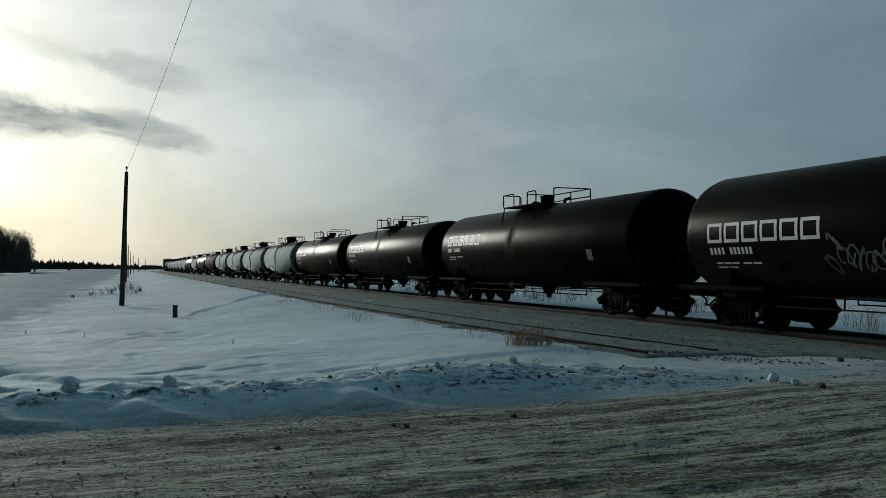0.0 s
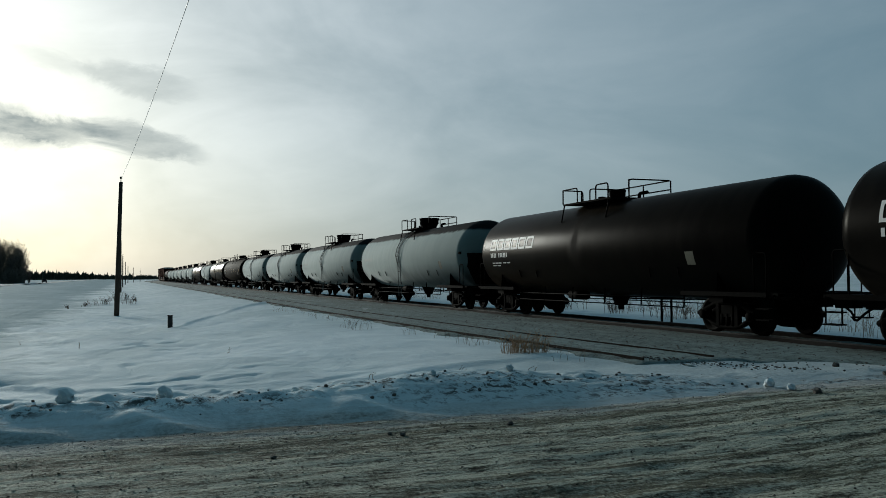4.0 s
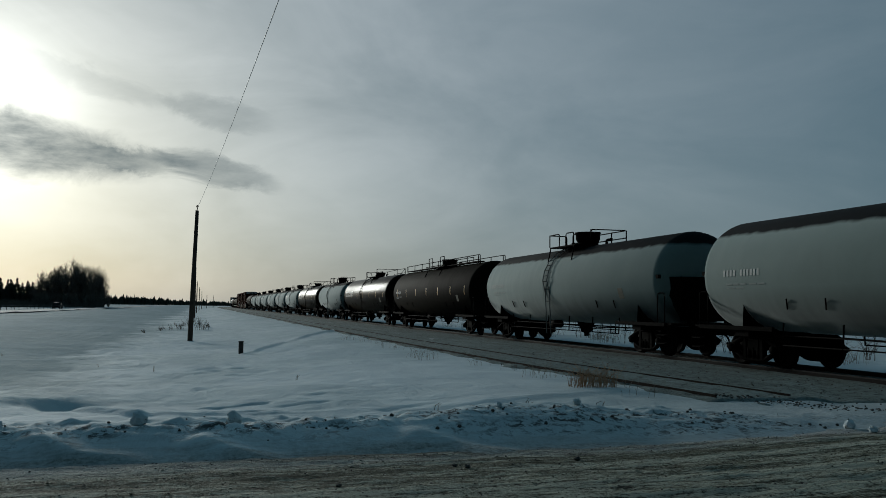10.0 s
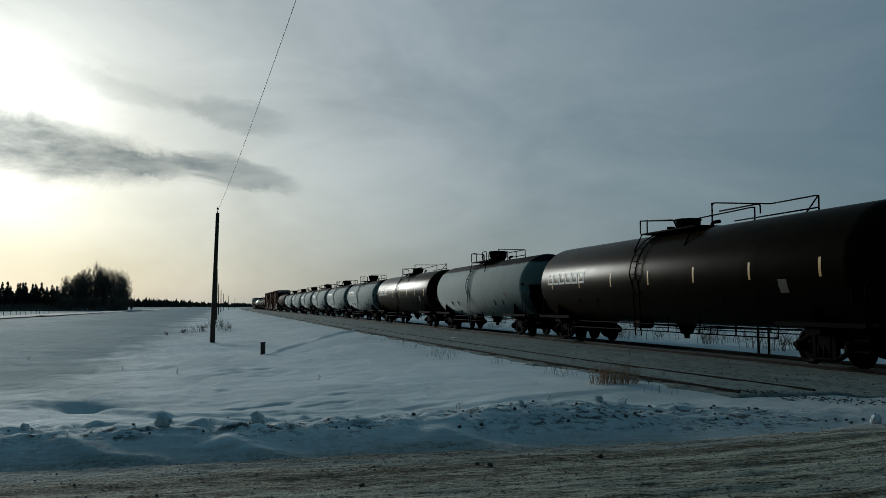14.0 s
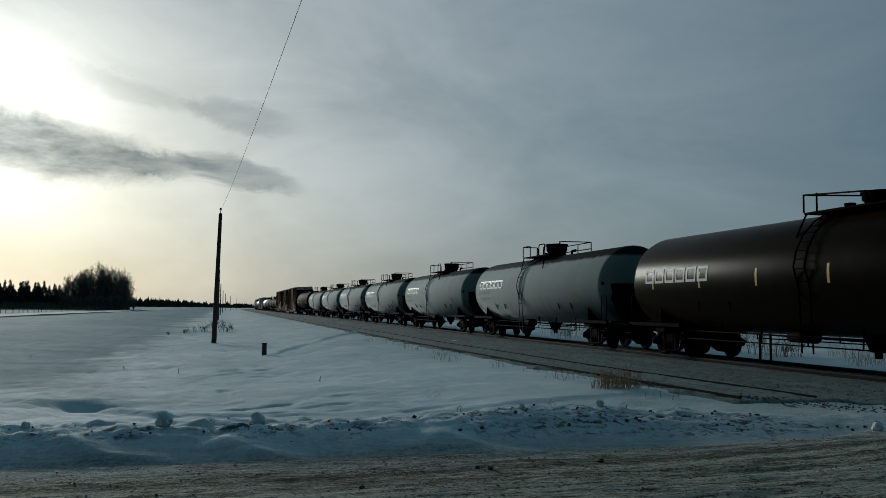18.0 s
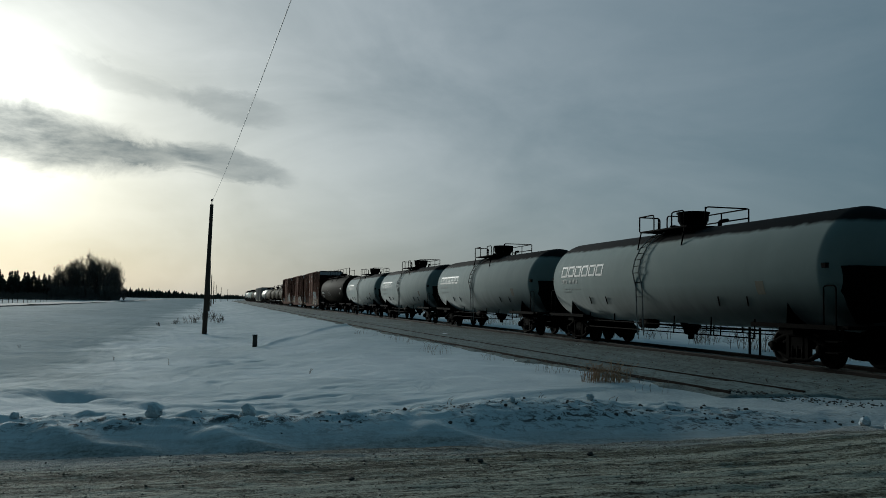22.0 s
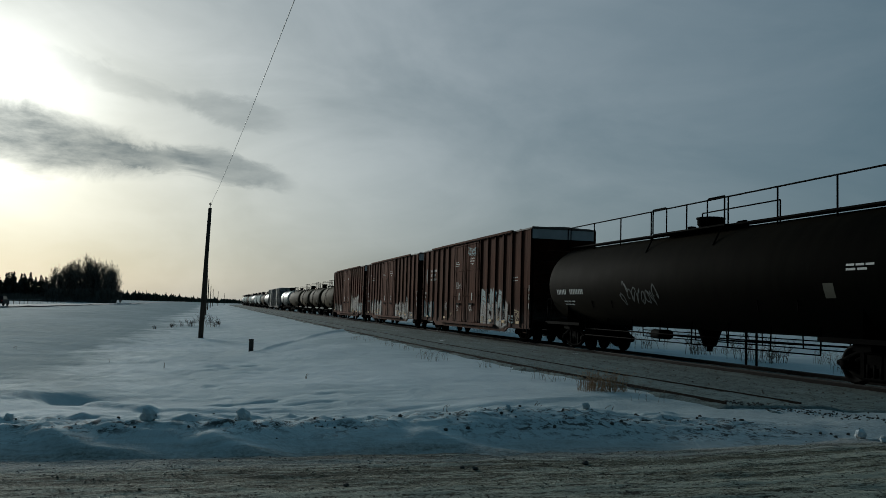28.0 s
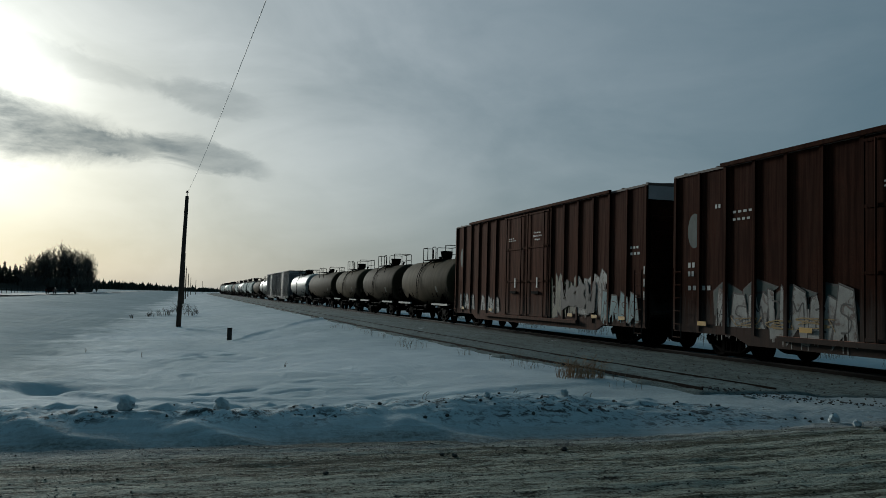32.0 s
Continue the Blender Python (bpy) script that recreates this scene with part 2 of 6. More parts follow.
def snow_material(name, dirt, dirt_at, gravel_scale=18.0, roadside=False):
    """Wind-packed snow with drifts of dirt or gravel showing through; roadside snow is soiled along the road."""
    m = bpy.data.materials.new(name)
    m.use_nodes = True
    g = Nodes(m.node_tree)
    co = g.coords("Object")
    wind = g.noise(g.mapping(co, (1.1, 0.7, 1.0), rot=(0, 0, 0.6)), 0.75, 8, 0.62, 1.0)
    grain = g.noise(co, gravel_scale, 5, 0.7)
    col = g.mix(g.ramp(wind, (0.3, 0), (0.7, 1)), (0.67, 0.725, 0.75), (0.87, 0.92, 0.925))
    patches = g.noise(g.mapping(co, (0.8, 0.5, 1.0), rot=(0, 0, 0.4)), 0.17, 6, 0.62, 0.8)
    col = g.mix(g.ramp(patches, (0.41, 1), (0.58, 0)), col, g.mix(1.0, col, (0.80, 0.84, 0.84), "MULTIPLY"))
    amount = g.math("ADD", g.math("MULTIPLY", wind, 0.5), g.math("MULTIPLY", grain, 0.5))
    col = g.mix(g.ramp(amount, (dirt_at[0], 0), (dirt_at[1], 1)), col, dirt)
    if roadside:
        sep = g.add("ShaderNodeSeparateXYZ")
        g.plug(co, sep.inputs[0])
        x, y, z = sep.outputs
        bend = g.add("ShaderNodeMapRange")
        bend.interpolation_type = "SMOOTHSTEP"
        g.plug(x, bend.inputs[0])
        for k, w in enumerate((4.0, 9.0, 0.0, -0.3)):
            bend.inputs[k + 1].default_value = w
        away = g.math("SUBTRACT", g.math("SUBTRACT", y, ROAD_EDGE), bend.outputs[0])
        rag = g.noise(g.mapping(co, (0.5, 2.2, 1.0)), 2.4, 6, 0.7, 0.6)
        away = g.math("ADD", away, g.math("MULTIPLY", g.math("SUBTRACT", rag, 0.5), 1.8))
        soil = g.mix(g.ramp(grain, (0.4, 0), (0.6, 1)), (0.20, 0.19, 0.16), (0.46, 0.45, 0.42))
        col = g.mix(g.ramp(g.math("ADD", away, 0.1), (0.0, 0.95), (0.75, 0)), col, soil)
        # dimmer light on the left field, painted into the snow colour with ragged edges
        left_dim_x = g.math("ADD", g.math("ADD", x, g.math("MULTIPLY", g.math("SUBTRACT", patches, 0.5), 9.0)), g.math("MULTIPLY", g.math("SUBTRACT", wind, 0.5), 4.0))
        thin = g.math("MULTIPLY", g.ramp(g.math("MULTIPLY", g.math("SUBTRACT", -2.2, left_dim_x), 0.3), (0.0, 0), (1.0, 1)), g.ramp(g.math("MULTIPLY", g.math("SUBTRACT", y, 13.0), 0.2), (0.0, 0), (1.0, 1)))
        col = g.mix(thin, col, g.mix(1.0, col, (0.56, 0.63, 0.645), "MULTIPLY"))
        # falloff towards the right painted into the colour, speckled like grit by the crossing
        grit_dim = g.math("MULTIPLY", g.ramp(g.math("MULTIPLY", g.math("SUBTRACT", g.math("ADD", x, g.math("MULTIPLY", g.math("SUBTRACT", rag, 0.5), 5.0)), 3.5), 0.2), (0.0, 0), (1.0, 1)), g.ramp(g.math("MULTIPLY", g.math("SUBTRACT", 20.0, y), 0.12), (0.0, 0.3), (1.0, 1)))
        col = g.mix(g.math("MULTIPLY", grit_dim, g.ramp(grain, (0.35, 0.35), (0.6, 0.75))), col, (0.30, 0.33, 0.33))
        # earth thrown over the bank's crest by the plough
        thrown = g.math("MULTIPLY", g.ramp(g.math("ABSOLUTE", g.math("SUBTRACT", away, 1.2)), (0.3, 1), (0.8, 0)), g.ramp(g.noise(g.mapping(co, (0.35, 1.0, 1.0)), 1.1, 3, 0.5), (0.40, 0), (0.52, 1)))
        crumbs = g.ramp(g.noise(co, 8.0, 6, 0.75, 0.5), (0.5, 0), (0.57, 1))
        col = g.mix(g.math("MULTIPLY", thrown, crumbs), col, (0.085, 0.083, 0.078))
    b = g.add("ShaderNodeBsdfPrincipled")
    g.plug(col, b.inputs["Base Color"])
    b.inputs["Roughness"].default_value = 0.8
    b.inputs["Specular IOR Level"].default_value = 0.1
    if roadside:
        # both painted-down areas also lose their sheen at a low angle
        g.plug(g.math("SUBTRACT", 1.45, g.math("ADD", g.math("MULTIPLY", thin, 0.34), g.math("MULTIPLY", grit_dim, 0.3))), b.inputs["IOR"])
    bp = g.add("ShaderNodeBump")
    bp.inputs["Strength"].default_value, bp.inputs["Distance"].default_value = 0.9, 0.075
    g.plug(g.math("ADD", g.math("MULTIPLY", wind, 1.2), g.math("MULTIPLY", grain, 0.13)), bp.inputs["Height"])
    g.plug(bp.outputs[0], b.inputs["Normal"])
    out = g.add("ShaderNodeOutputMaterial")
    g.plug(b.outputs[0], out.inputs[0])
    return m


def rough_ground(name, frost, earth, dark, stretch, frosty, bump, margin=None):
    """Packed earth or ballast: long frosty streaks, clumps and crumbs."""
    m = bpy.data.materials.new(name)
    m.use_nodes = True
    g = Nodes(m.node_tree)
    co = g.coords("Object")
    long = g.mapping(co, stretch)
    streak = g.noise(long, 0.9, 6, 0.7, 0.5)
    clumps = g.noise(g.mapping(co, tuple(0.35 + 0.65 * v for v in stretch)), 7.0, 5, 0.7, 0.3)
    crumb = g.noise(co, 30.0, 4, 0.75)
    mixed = g.math("ADD", g.math("MULTIPLY", streak, 0.35), g.math("ADD", g.math("MULTIPLY", clumps, 0.35), g.math("MULTIPLY", crumb, 0.3)))
    col = g.mix(g.ramp(mixed, (frosty[0], 0), (frosty[1], 1)), earth, frost)
    col = g.mix(g.ramp(g.math("ADD", g.math("MULTIPLY", clumps, 0.6), g.math("MULTIPLY", crumb, 0.4)), (0.39, 1), (0.46, 0)), col, dark)
    if margin:
        sep = g.add("ShaderNodeSeparateXYZ")
        g.plug(co, sep.inputs[0])
        blown = g.math("ADD", g.math("SUBTRACT", sep.outputs[1], margin), g.math("MULTIPLY", g.math("SUBTRACT", streak, 0.5), 3.2))
        col = g.mix(g.math("MULTIPLY", g.ramp(blown, (0.0, 0), (1.0, 0.85)), g.ramp(crumb, (0.3, 0.6), (0.6, 1.0))), col, (0.62, 0.63, 0.63))
    b = g.add("ShaderNodeBsdfPrincipled")
    g.plug(col, b.inputs["Base Color"])
    b.inputs["Roughness"].default_value = 0.9
    b.inputs["Specular IOR Level"].default_value = 0.2
    bp = g.add("ShaderNodeBump")
    bp.inputs["Strength"].default_value, bp.inputs["Distance"].default_value = 1.0, bump
    g.plug(g.math("ADD", clumps, g.math("MULTIPLY", crumb, 0.35)), bp.inputs["Height"])
    g.plug(bp.outputs[0], b.inputs["Normal"])
    out = g.add("ShaderNodeOutputMaterial")
    g.plug(b.outputs[0], out.inputs[0])
    return m


MAT = {
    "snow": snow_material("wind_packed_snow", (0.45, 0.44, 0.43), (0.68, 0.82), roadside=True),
    "bed": rough_ground("snow_dusted_ballast", (0.245, 0.315, 0.305), (0.082, 0.108, 0.10), (0.032, 0.042, 0.039), (1.2, 0.25, 1), (0.42, 0.62), 0.05),
    "road": rough_ground("frozen_gravel_road", (0.50, 0.525, 0.43), (0.108, 0.112, 0.074), (0.02, 0.02, 0.013), (0.10, 2.4, 1), (0.465, 0.54), 0.13, margin=8.2),
    "old_rail": surface("dark_rusted_siding_rail", (0.010, 0.008, 0.007), (0.02, 0.016, 0.013), 0.9, 0.0, 6, 60, spec=0.2, ior=1.2),
    "rail": surface("rusty_rail_steel", (0.01, 0.009, 0.008), (0.02, 0.016, 0.014), 0.85, 0.0, 6, 60, spec=0.1),
    "rail_head": surface("worn_rail_head", (0.03, 0.03, 0.03), (0.018, 0.018, 0.018), 0.7, 0.0, 6, 60, spec=0.15),
    "wood": surface("weathered_pole_wood", (0.045, 0.034, 0.027), (0.085, 0.066, 0.052), 0.9, 0, 3, 40, 0.5, spec=0.2, stretch=(8, 8, 0.6)),
    "tie": surface("creosoted_tie", (0.03, 0.027, 0.024), (0.06, 0.054, 0.048), 0.85, 0, 3, 40, 0.5),
    "black": surface("black_running_gear", (0.002, 0.002, 0.002), (0.005, 0.0045, 0.004), 0.75, 0.0, 3, 40, 0.2, third=(0.008, 0.006, 0.005), third_at=(0.64, 0.8), third_scale=5, spec=0.1, ior=1.15),
    "wheel": surface("wheel_steel", (0.004, 0.0035, 0.003), (0.008, 0.007, 0.006), 0.7, 0.0, 4, 50, spec=0.1, ior=1.2),
    "white": tank_paint("white_tank_enamel", (0.188, 0.242, 0.228), (0.157, 0.203, 0.192), 0.75, True, 0.85, spec=0.15, ior=1.25, spill=0.6, grazing_sheen=0.7, grazing_tint=(0.9, 1.0, 1.0)),
    "dark": tank_paint("black_tank_enamel", (0.004, 0.004, 0.004), (0.009, 0.008, 0.007), 0.3, False, 0.5, spec=0.5, ior=1.05, tint=(1.0, 0.8, 0.5), spill=0.35, grazing_sheen=0.012, grazing_tint=(1.0, 0.74, 0.45)),
    "dull": tank_paint("sooty_dull_black_tank", (0.004, 0.004, 0.003), (0.010, 0.009, 0.0065), 0.68, False, 0.5, spec=0.3, ior=1.07, grazing_sheen=0.01, grazing_tint=(1.0, 0.8, 0.5)),
    "umber": tank_paint("matt_umber_tank", (0.03, 0.023, 0.014), (0.055, 0.043, 0.026), 0.72, False, 0.6, spec=0.3, ior=1.14, grazing_sheen=0.05, grazing_tint=(1.0, 0.8, 0.5)),
    "brown": tank_paint("soot_brown_tank_enamel", (0.007, 0.0055, 0.003), (0.012, 0.009, 0.005), 0.3, False, 0.6, spec=0.5, ior=1.07, tint=(1.0, 0.8, 0.52), grazing_sheen=0.012, grazing_tint=(1.0, 0.68, 0.36)),
    "tan": tank_paint("oil_stained_tan_tank", (0.045, 0.036, 0.023), (0.085, 0.068, 0.043), 0.75, False, 0.6, spec=0.3, ior=1.15, grazing_sheen=0.08, grazing_tint=(1.0, 0.8, 0.5)),
    "silver": tank_paint("bright_aluminium_tank", (0.36, 0.37, 0.36), (0.27, 0.28, 0.27), 0.5, False, 0.5, None, 0.3),
    "boxred": tank_paint("faded_boxcar_red", (0.014, 0.004, 0.0025), (0.040, 0.0125, 0.007), 0.75, False, 0.35, (0.008, 0.005, 0.004), spec=0.05, ior=1.2, runs=6.0, grazing_sheen=0.31, grazing_tint=(1.0, 0.48, 0.34), chalk=0.45),
    "boxgrey": tank_paint("grey_car_enamel", (0.16, 0.17, 0.18), (0.22, 0.23, 0.24), 0.5, False, 0.4),
    "letter": surface("white_lettering", (0.72, 0.72, 0.70), (0.5, 0.5, 0.48), 0.55, 0, 3, 50, 0, (0.45, 0.8)),
    "pale": surface("pale_lettering", (0.36, 0.40, 0.385), (0.30, 0.335, 0.325), 0.55, 0, 3, 50, 0, (0.3, 0.7)),
    "faint": surface("faded_lettering", (0.42, 0.43, 0.42), (0.32, 0.33, 0.32), 0.6, 0, 3, 50, 0, (0.3, 0.7)),
    "olive": surface("dull_olive_placard", (0.06, 0.065, 0.035), (0.04, 0.042, 0.025), 0.7, 0, 3, 50, 0),
    "yellow": surface("yellow_reflector", (0.75, 0.42, 0.06), (0.6, 0.33, 0.05), 0.4, 0, 3, 50, 0),
}

# ---- mesh tools ----


class Build:
    """Collects vertices and faces of one mesh."""

    def __init__(self):
        self.v, self.f, self.smooth = [], [], []

    def quad(self, *pts, smooth=False):
        n = len(self.v)
        self.v += [tuple(p) for p in pts]
        self.f.append(tuple(range(n, n + len(pts))))
        self.smooth.append(smooth)
        return self

    def box(self, x0, y0, z0, x1, y1, z1):
        n = len(self.v)
        self.v += [(x, y, z) for z in (z0, z1) for y in (y0, y1) for x in (x0, x1)]
        for q in ((0, 2, 3, 1), (4, 5, 7, 6), (0, 1, 5, 4), (2, 6, 7, 3), (0, 4, 6, 2), (1, 3, 7, 5)):
            self.f.append(tuple(n + i for i in q))
            self.smooth.append(False)
        return self

    def tube(self, pts, r, seg=8, caps=True):
        """A round bar along a line of points; r is one radius or one for each point."""
        pts = [Vector(p) for p in pts]
        rr = r if isinstance(r, (list, tuple)) else [r] * len(pts)
        n0 = len(self.v)
        up = None
        for i, p in enumerate(pts):
            d = (pts[min(i + 1, len(pts) - 1)] - pts[max(i - 1, 0)]).normalized()
            if up is None or abs(up.dot(d)) > 0.95:
                up = Vector((0, 0, 1)) if abs(d.z) < 0.9 else Vector((1, 0, 0))
            a = d.cross(up).normalized()
            up = a.cross(d).normalized()
            for k in range(seg):
                t = 2 * math.pi * k / seg
                self.v.append(tuple(p + rr[i] * (math.cos(t) * a + math.sin(t) * up)))
        for i in range(len(pts) - 1):
            for k in range(seg):
                k2 = (k + 1) % seg
                self.f.append((n0 + i * seg + k, n0 + i * seg + k2, n0 + (i + 1) * seg + k2, n0 + (i + 1) * seg + k))
                self.smooth.append(seg > 5)
        if caps:
            self.f.append(tuple(n0 + k for k in reversed(range(seg))))
            self.f.append(tuple(n0 + (len(pts) - 1) * seg + k for k in range(seg)))
            self.smooth += [False, False]
        return self

    def lathe(self, profile, axis="y", seg=32, at=(0, 0, 0), smooth=True):
        """Turns (along, radius) pairs round an axis."""
        n0 = len(self.v)
        for s, r in profile:
            for k in range(seg):
                t = 2 * math.pi * k / seg
                c, d = r * math.cos(t), r * math.sin(t)
                p = {"y": (c, s, d), "x": (s, c, d), "z": (c, d, s)}[axis]
                self.v.append(tuple(p[i] + at[i] for i in range(3)))
        for i in range(len(profile) - 1):
            for k in range(seg):
                k2 = (k + 1) % seg
                self.f.append((n0 + i * seg + k, n0 + (i + 1) * seg + k, n0 + (i + 1) * seg + k2, n0 + i * seg + k2))
                self.smooth.append(smooth)
        return self

    def mesh(self, name, material):
        me = bpy.data.meshes.new(name)
        me.from_pydata(self.v, [], self.f)
        me.polygons.foreach_set("use_smooth", self.smooth)
        me.materials.append(material)
        me.update()
        bm = bmesh.new()
        bm.from_mesh(me)
        bmesh.ops.recalc_face_normals(bm, faces=bm.faces)
        bm.to_mesh(me)
        bm.free()
        return me


def part(name, build, material, parent, label=""):
    ob = new(name, build.mesh(name, MAT[material] if isinstance(material, str) else material) if isinstance(build, Build) else build)
    ob.parent = parent
    return tagged(ob, label)


def thing(name, build, material, label, category, group="", kind=""):
    return tagged(new(name, build.mesh(name, MAT[material])), label, category, group, kind)


def rounded(pts, r, n=4):
    """A polyline with its inner corners rounded off."""
    pts = [Vector(p) for p in pts]
    out = [pts[0]]
    for a, b, c in zip(pts, pts[1:], pts[2:]):
        u, w = (a - b), (c - b)
        k = min(r, u.length * 0.45, w.length * 0.45)
        p, q = b + u.normalized() * k, b + w.normalized() * k
        for i in range(n + 1):
            t = i / n
            out.append((1 - t) ** 2 * p + 2 * t * (1 - t) * b + t * t * q)
    return out + [pts[-1]]


# ---- ground, road, tracks ----


def step(a, b, x):
    t = min(1.0, max(0.0, (x - a) / (b - a)))
    return t * t * (3 - 2 * t)


def curve_x(y):
    """The main track's line: straight, then bending to the right far off."""
    return TRACK + (0.0 if y < 385 else (y - 385) ** 2 / 1500)


def siding_shift(y):
    """The siding draws away from its mean line towards the main track as it nears the crossing."""
    return 0.025 + 0.016 * (30 - min(max(y, 11), 40))


def siding_lift(y):
    return 0.055 * step(24, 12, y)


def drift(x, y, s, k):
    return noise.noise((x / s, y / s, k))


CLODS = ((-0.61, 10.33, 0.09, -1.31), (0.44, 10.33, 0.09, -1.333), (1.95, 10.4, 0.055, -1.36))
# crests of the sharp little drifts on the bank's foot
TONGUES = (((-1.84, 10.0), (-1.15, 9.3), (-0.22, 9.05)), ((-0.12, 9.75), (0.35, 9.3), (0.95, 8.86)), ((2.2, 9.8), (2.93, 9.2), (3.68, 8.7)), ((-4.4, 10.0), (-3.6, 9.4), (-2.9, 9.1)))


def ridge(x, y, x0, y0, x1, y1, w):
    """A sharp little drift along a line, 1 on its crest."""
    dx, dy = x1 - x0, y1 - y0
    u = min(1.0, max(0.0, ((x - x0) * dx + (y - y0) * dy) / (dx * dx + dy * dy)))
    d = math.hypot(x - x0 - u * dx, y - y0 - u * dy)
    return max(0.0, 1 - d / w) ** 1.5 * math.sin(math.pi * min(1, u * 1.5 + 0.15) / 2)


def tongue(x, y, line, behind, before):
    """A drift with a knife edge along a bent line: a gentle windward back and a steeper front."""
    best, side, along = 9.0, 1, 0.0
    for k, ((x0, y0), (x1, y1)) in enumerate(zip(line, line[1:])):
        dx, dy = x1 - x0, y1 - y0
        u = min(1.0, max(0.0, ((x - x0) * dx + (y - y0) * dy) / (dx * dx + dy * dy)))
        d = math.hypot(x - x0 - u * dx, y - y0 - u * dy)
        if d < best:
            best, side, along = d, dx * (y - y0) - dy * (x - x0), (k + u) / (len(line) - 1)
    return max(0.0, 1 - best / (behind if side > 0 else before)) * step(0, 0.2, along) * step(1.0, 0.7, along)


def ground_z(x, y):
    off = x - (curve_x(y) - TRACK)
    field = -1.85 - 0.5 * step(12, 45, y) - 0.25 * step(80, 400, y)
    field += 0.42 * step(-3.2, -17, x) * step(14, 30, y) - 0.06 * step(-48, -80, x)
    u, w = x * 0.94 + y * 0.34, y * 0.94 - x * 0.34
    ripples = 0.075 * drift(u * 0.9, w * 0.45, 1.6, 2) + 0.05 * abs(drift(u * 0.9, w * 0.5, 0.75, 14)) + 0.02 * drift(u, w * 0.7, 0.32, 15) if y < 140 else 0
    if 12 < y < 60 and 0 < x < 9:
        # wind-cut steps in the crust of the embankment
        ripples -= 0.05 * step(0.18, 0.42, drift(u * 0.75, w * 1.5, 0.7, 31)) * step(-0.15, 0.25, drift(x, y, 3.2, 32))
    field += 0.2 * drift(x, y * 0.6, 8, 1) + ripples * (1 - 0.6 * step(30, 120, y))
    bed = RAIL_Z - 0.135 + 0.03 * drift(x, y, 1.5, 3) + siding_lift(y) * step(11, 10.2, off)
    z = field + (bed - field) * step(-0.6, 8.6, off + 0.5 * drift(x, y, 4, 4))
    right = -1.75 + 0.16 * drift(x, y, 3.5, 5) + 0.35 * step(22, 27, off) * (0.6 + drift(x, y, 7, 8))
    z += (right - z) * step(17.4, 19.5, off)
    # the drift and its hollow
    if 13 < y < 22 and -12 < x < 1:
        lee = step(-4.6, -3.3, x) * step(-2.3, -3.3, x - 0.25 * (y - 17.3))
        z += 0.1 * lee * math.exp(-((y - 17.5) / (0.9 if y > 17.5 else 1.3)) ** 2) - 0.24 * math.exp(-((x + 2.3) / 0.55) ** 2 - ((y - 17.2) / 0.6) ** 2)
        z += 0.07 * ridge(x, y, -2.3, 16.9, -0.9, 15.2, 0.2)
    # a long drift running out from the marker post
    if 30 < y < 60:
        z += 0.12 * max(ridge(x, y, 1.8, 37.5, 4.2, 45, 0.4), ridge(x, y, 4.2, 45, 8.2, 54, 0.5))
    # wheel tracks under the fresh snow behind the bank
    if 12.5 < y < 18 and x < 4:
        for k, deep in ((0.0, 0.05), (0.4, 0.035)):
            z += deep * tongue(x, y, ((-2.4, 17.0 + k), (-1.6, 15.9 + k), (-1.0, 15.2 + k), (0.4, 14.85 + k), (3.6, 14.6 + k)), 0.3, 0.16)
    # terraces of blown snow behind the bank
    if 11 < y < 20 and x > 2:
        z += 0.05 * step(2, 5, x) * (tongue(x, y, ((2.6, 13.6), (5.4, 14.6), (8.4, 15.2)), 0.9, 0.4) + tongue(x, y, ((3.2, 12.7), (4.6, 13.2), (7.2, 13.3)), 0.7, 0.3))
    # ploughed bank beside the road: it widens, then flattens out towards the crossing
    edge = ROAD_EDGE - 0.3 * step(4, 9, x) + 0.12 * drift(x, 0, 1.3, 6)
    top = 10.12 + 0.12 * drift(x, 0, 1.3, 6) + 0.5 * step(2.2, 4.6, x) - 0.25 * step(5.2, 8.0, x)
    crest = ROAD_Z + 0.175 + 0.075 * step(2.0, 4.2, x) - 0.12 * step(4.7, 5.8, x) - 0.13 * step(6.0, 9.0, x) - 0.08 * step(10.5, 13.5, x)
    rough = (1 - 0.5 * step(5.4, 7.5, x)) * (0.6 - 0.15 * step(2.2, 4.0, x))
    lumps = rough * (0.09 * drift(x, y, 0.6, 7) + 0.16 * abs(drift(x, y, 0.3, 9)) + 0.07 * drift(x, y, 0.13, 10)) * step(top - 0.6 - 0.6 * step(2.5, 4.5, x), top - 0.05, y) if 8 < y < 16 else 0
    up = 0.15 * step(edge - 0.3, edge + 0.6, y) + 0.85 * step(top - 1.15 - 0.35 * step(2.5, 4.5, x), top, y)
    bank = ROAD_Z - 0.06 + (crest - ROAD_Z + 0.06 + lumps) * up
    if 8 < y < 12:
        for k, line in enumerate(TONGUES):
            bank += 0.07 * tongue(x, y, line, 0.34, 0.26 if k != 2 else 0.8) ** 1.4
        for cx, cy, _, cz in CLODS:
            bank += (cz - 0.07 - bank) * math.exp(-((x - cx) ** 2 + (y - cy) ** 2) / 0.05)
    if y < top + 0.1:
        z = bank
    else:
        z = bank + (z - bank) * step(top + 0.1, top + 3.0 - 1.2 * step(6, 10, x), y)
    # under the road
    z += (ROAD_Z - 0.14 - z) * step(edge - 0.25, edge - 0.7, y) * step(-6.0, -5.0, y)
    if y < -5:
        z += (-1.9 - z) * step(-5.0, -9.0, y)
    return z


def lines(spans):
    """Grid lines: (start, end, spacing) in turn."""
    out = []
    for a, b, s in spans:
        n = max(1, round((b - a) / s))
        out += [a + (b - a) * i / n for i in range(n)]
    return out + [spans[-1][1]]


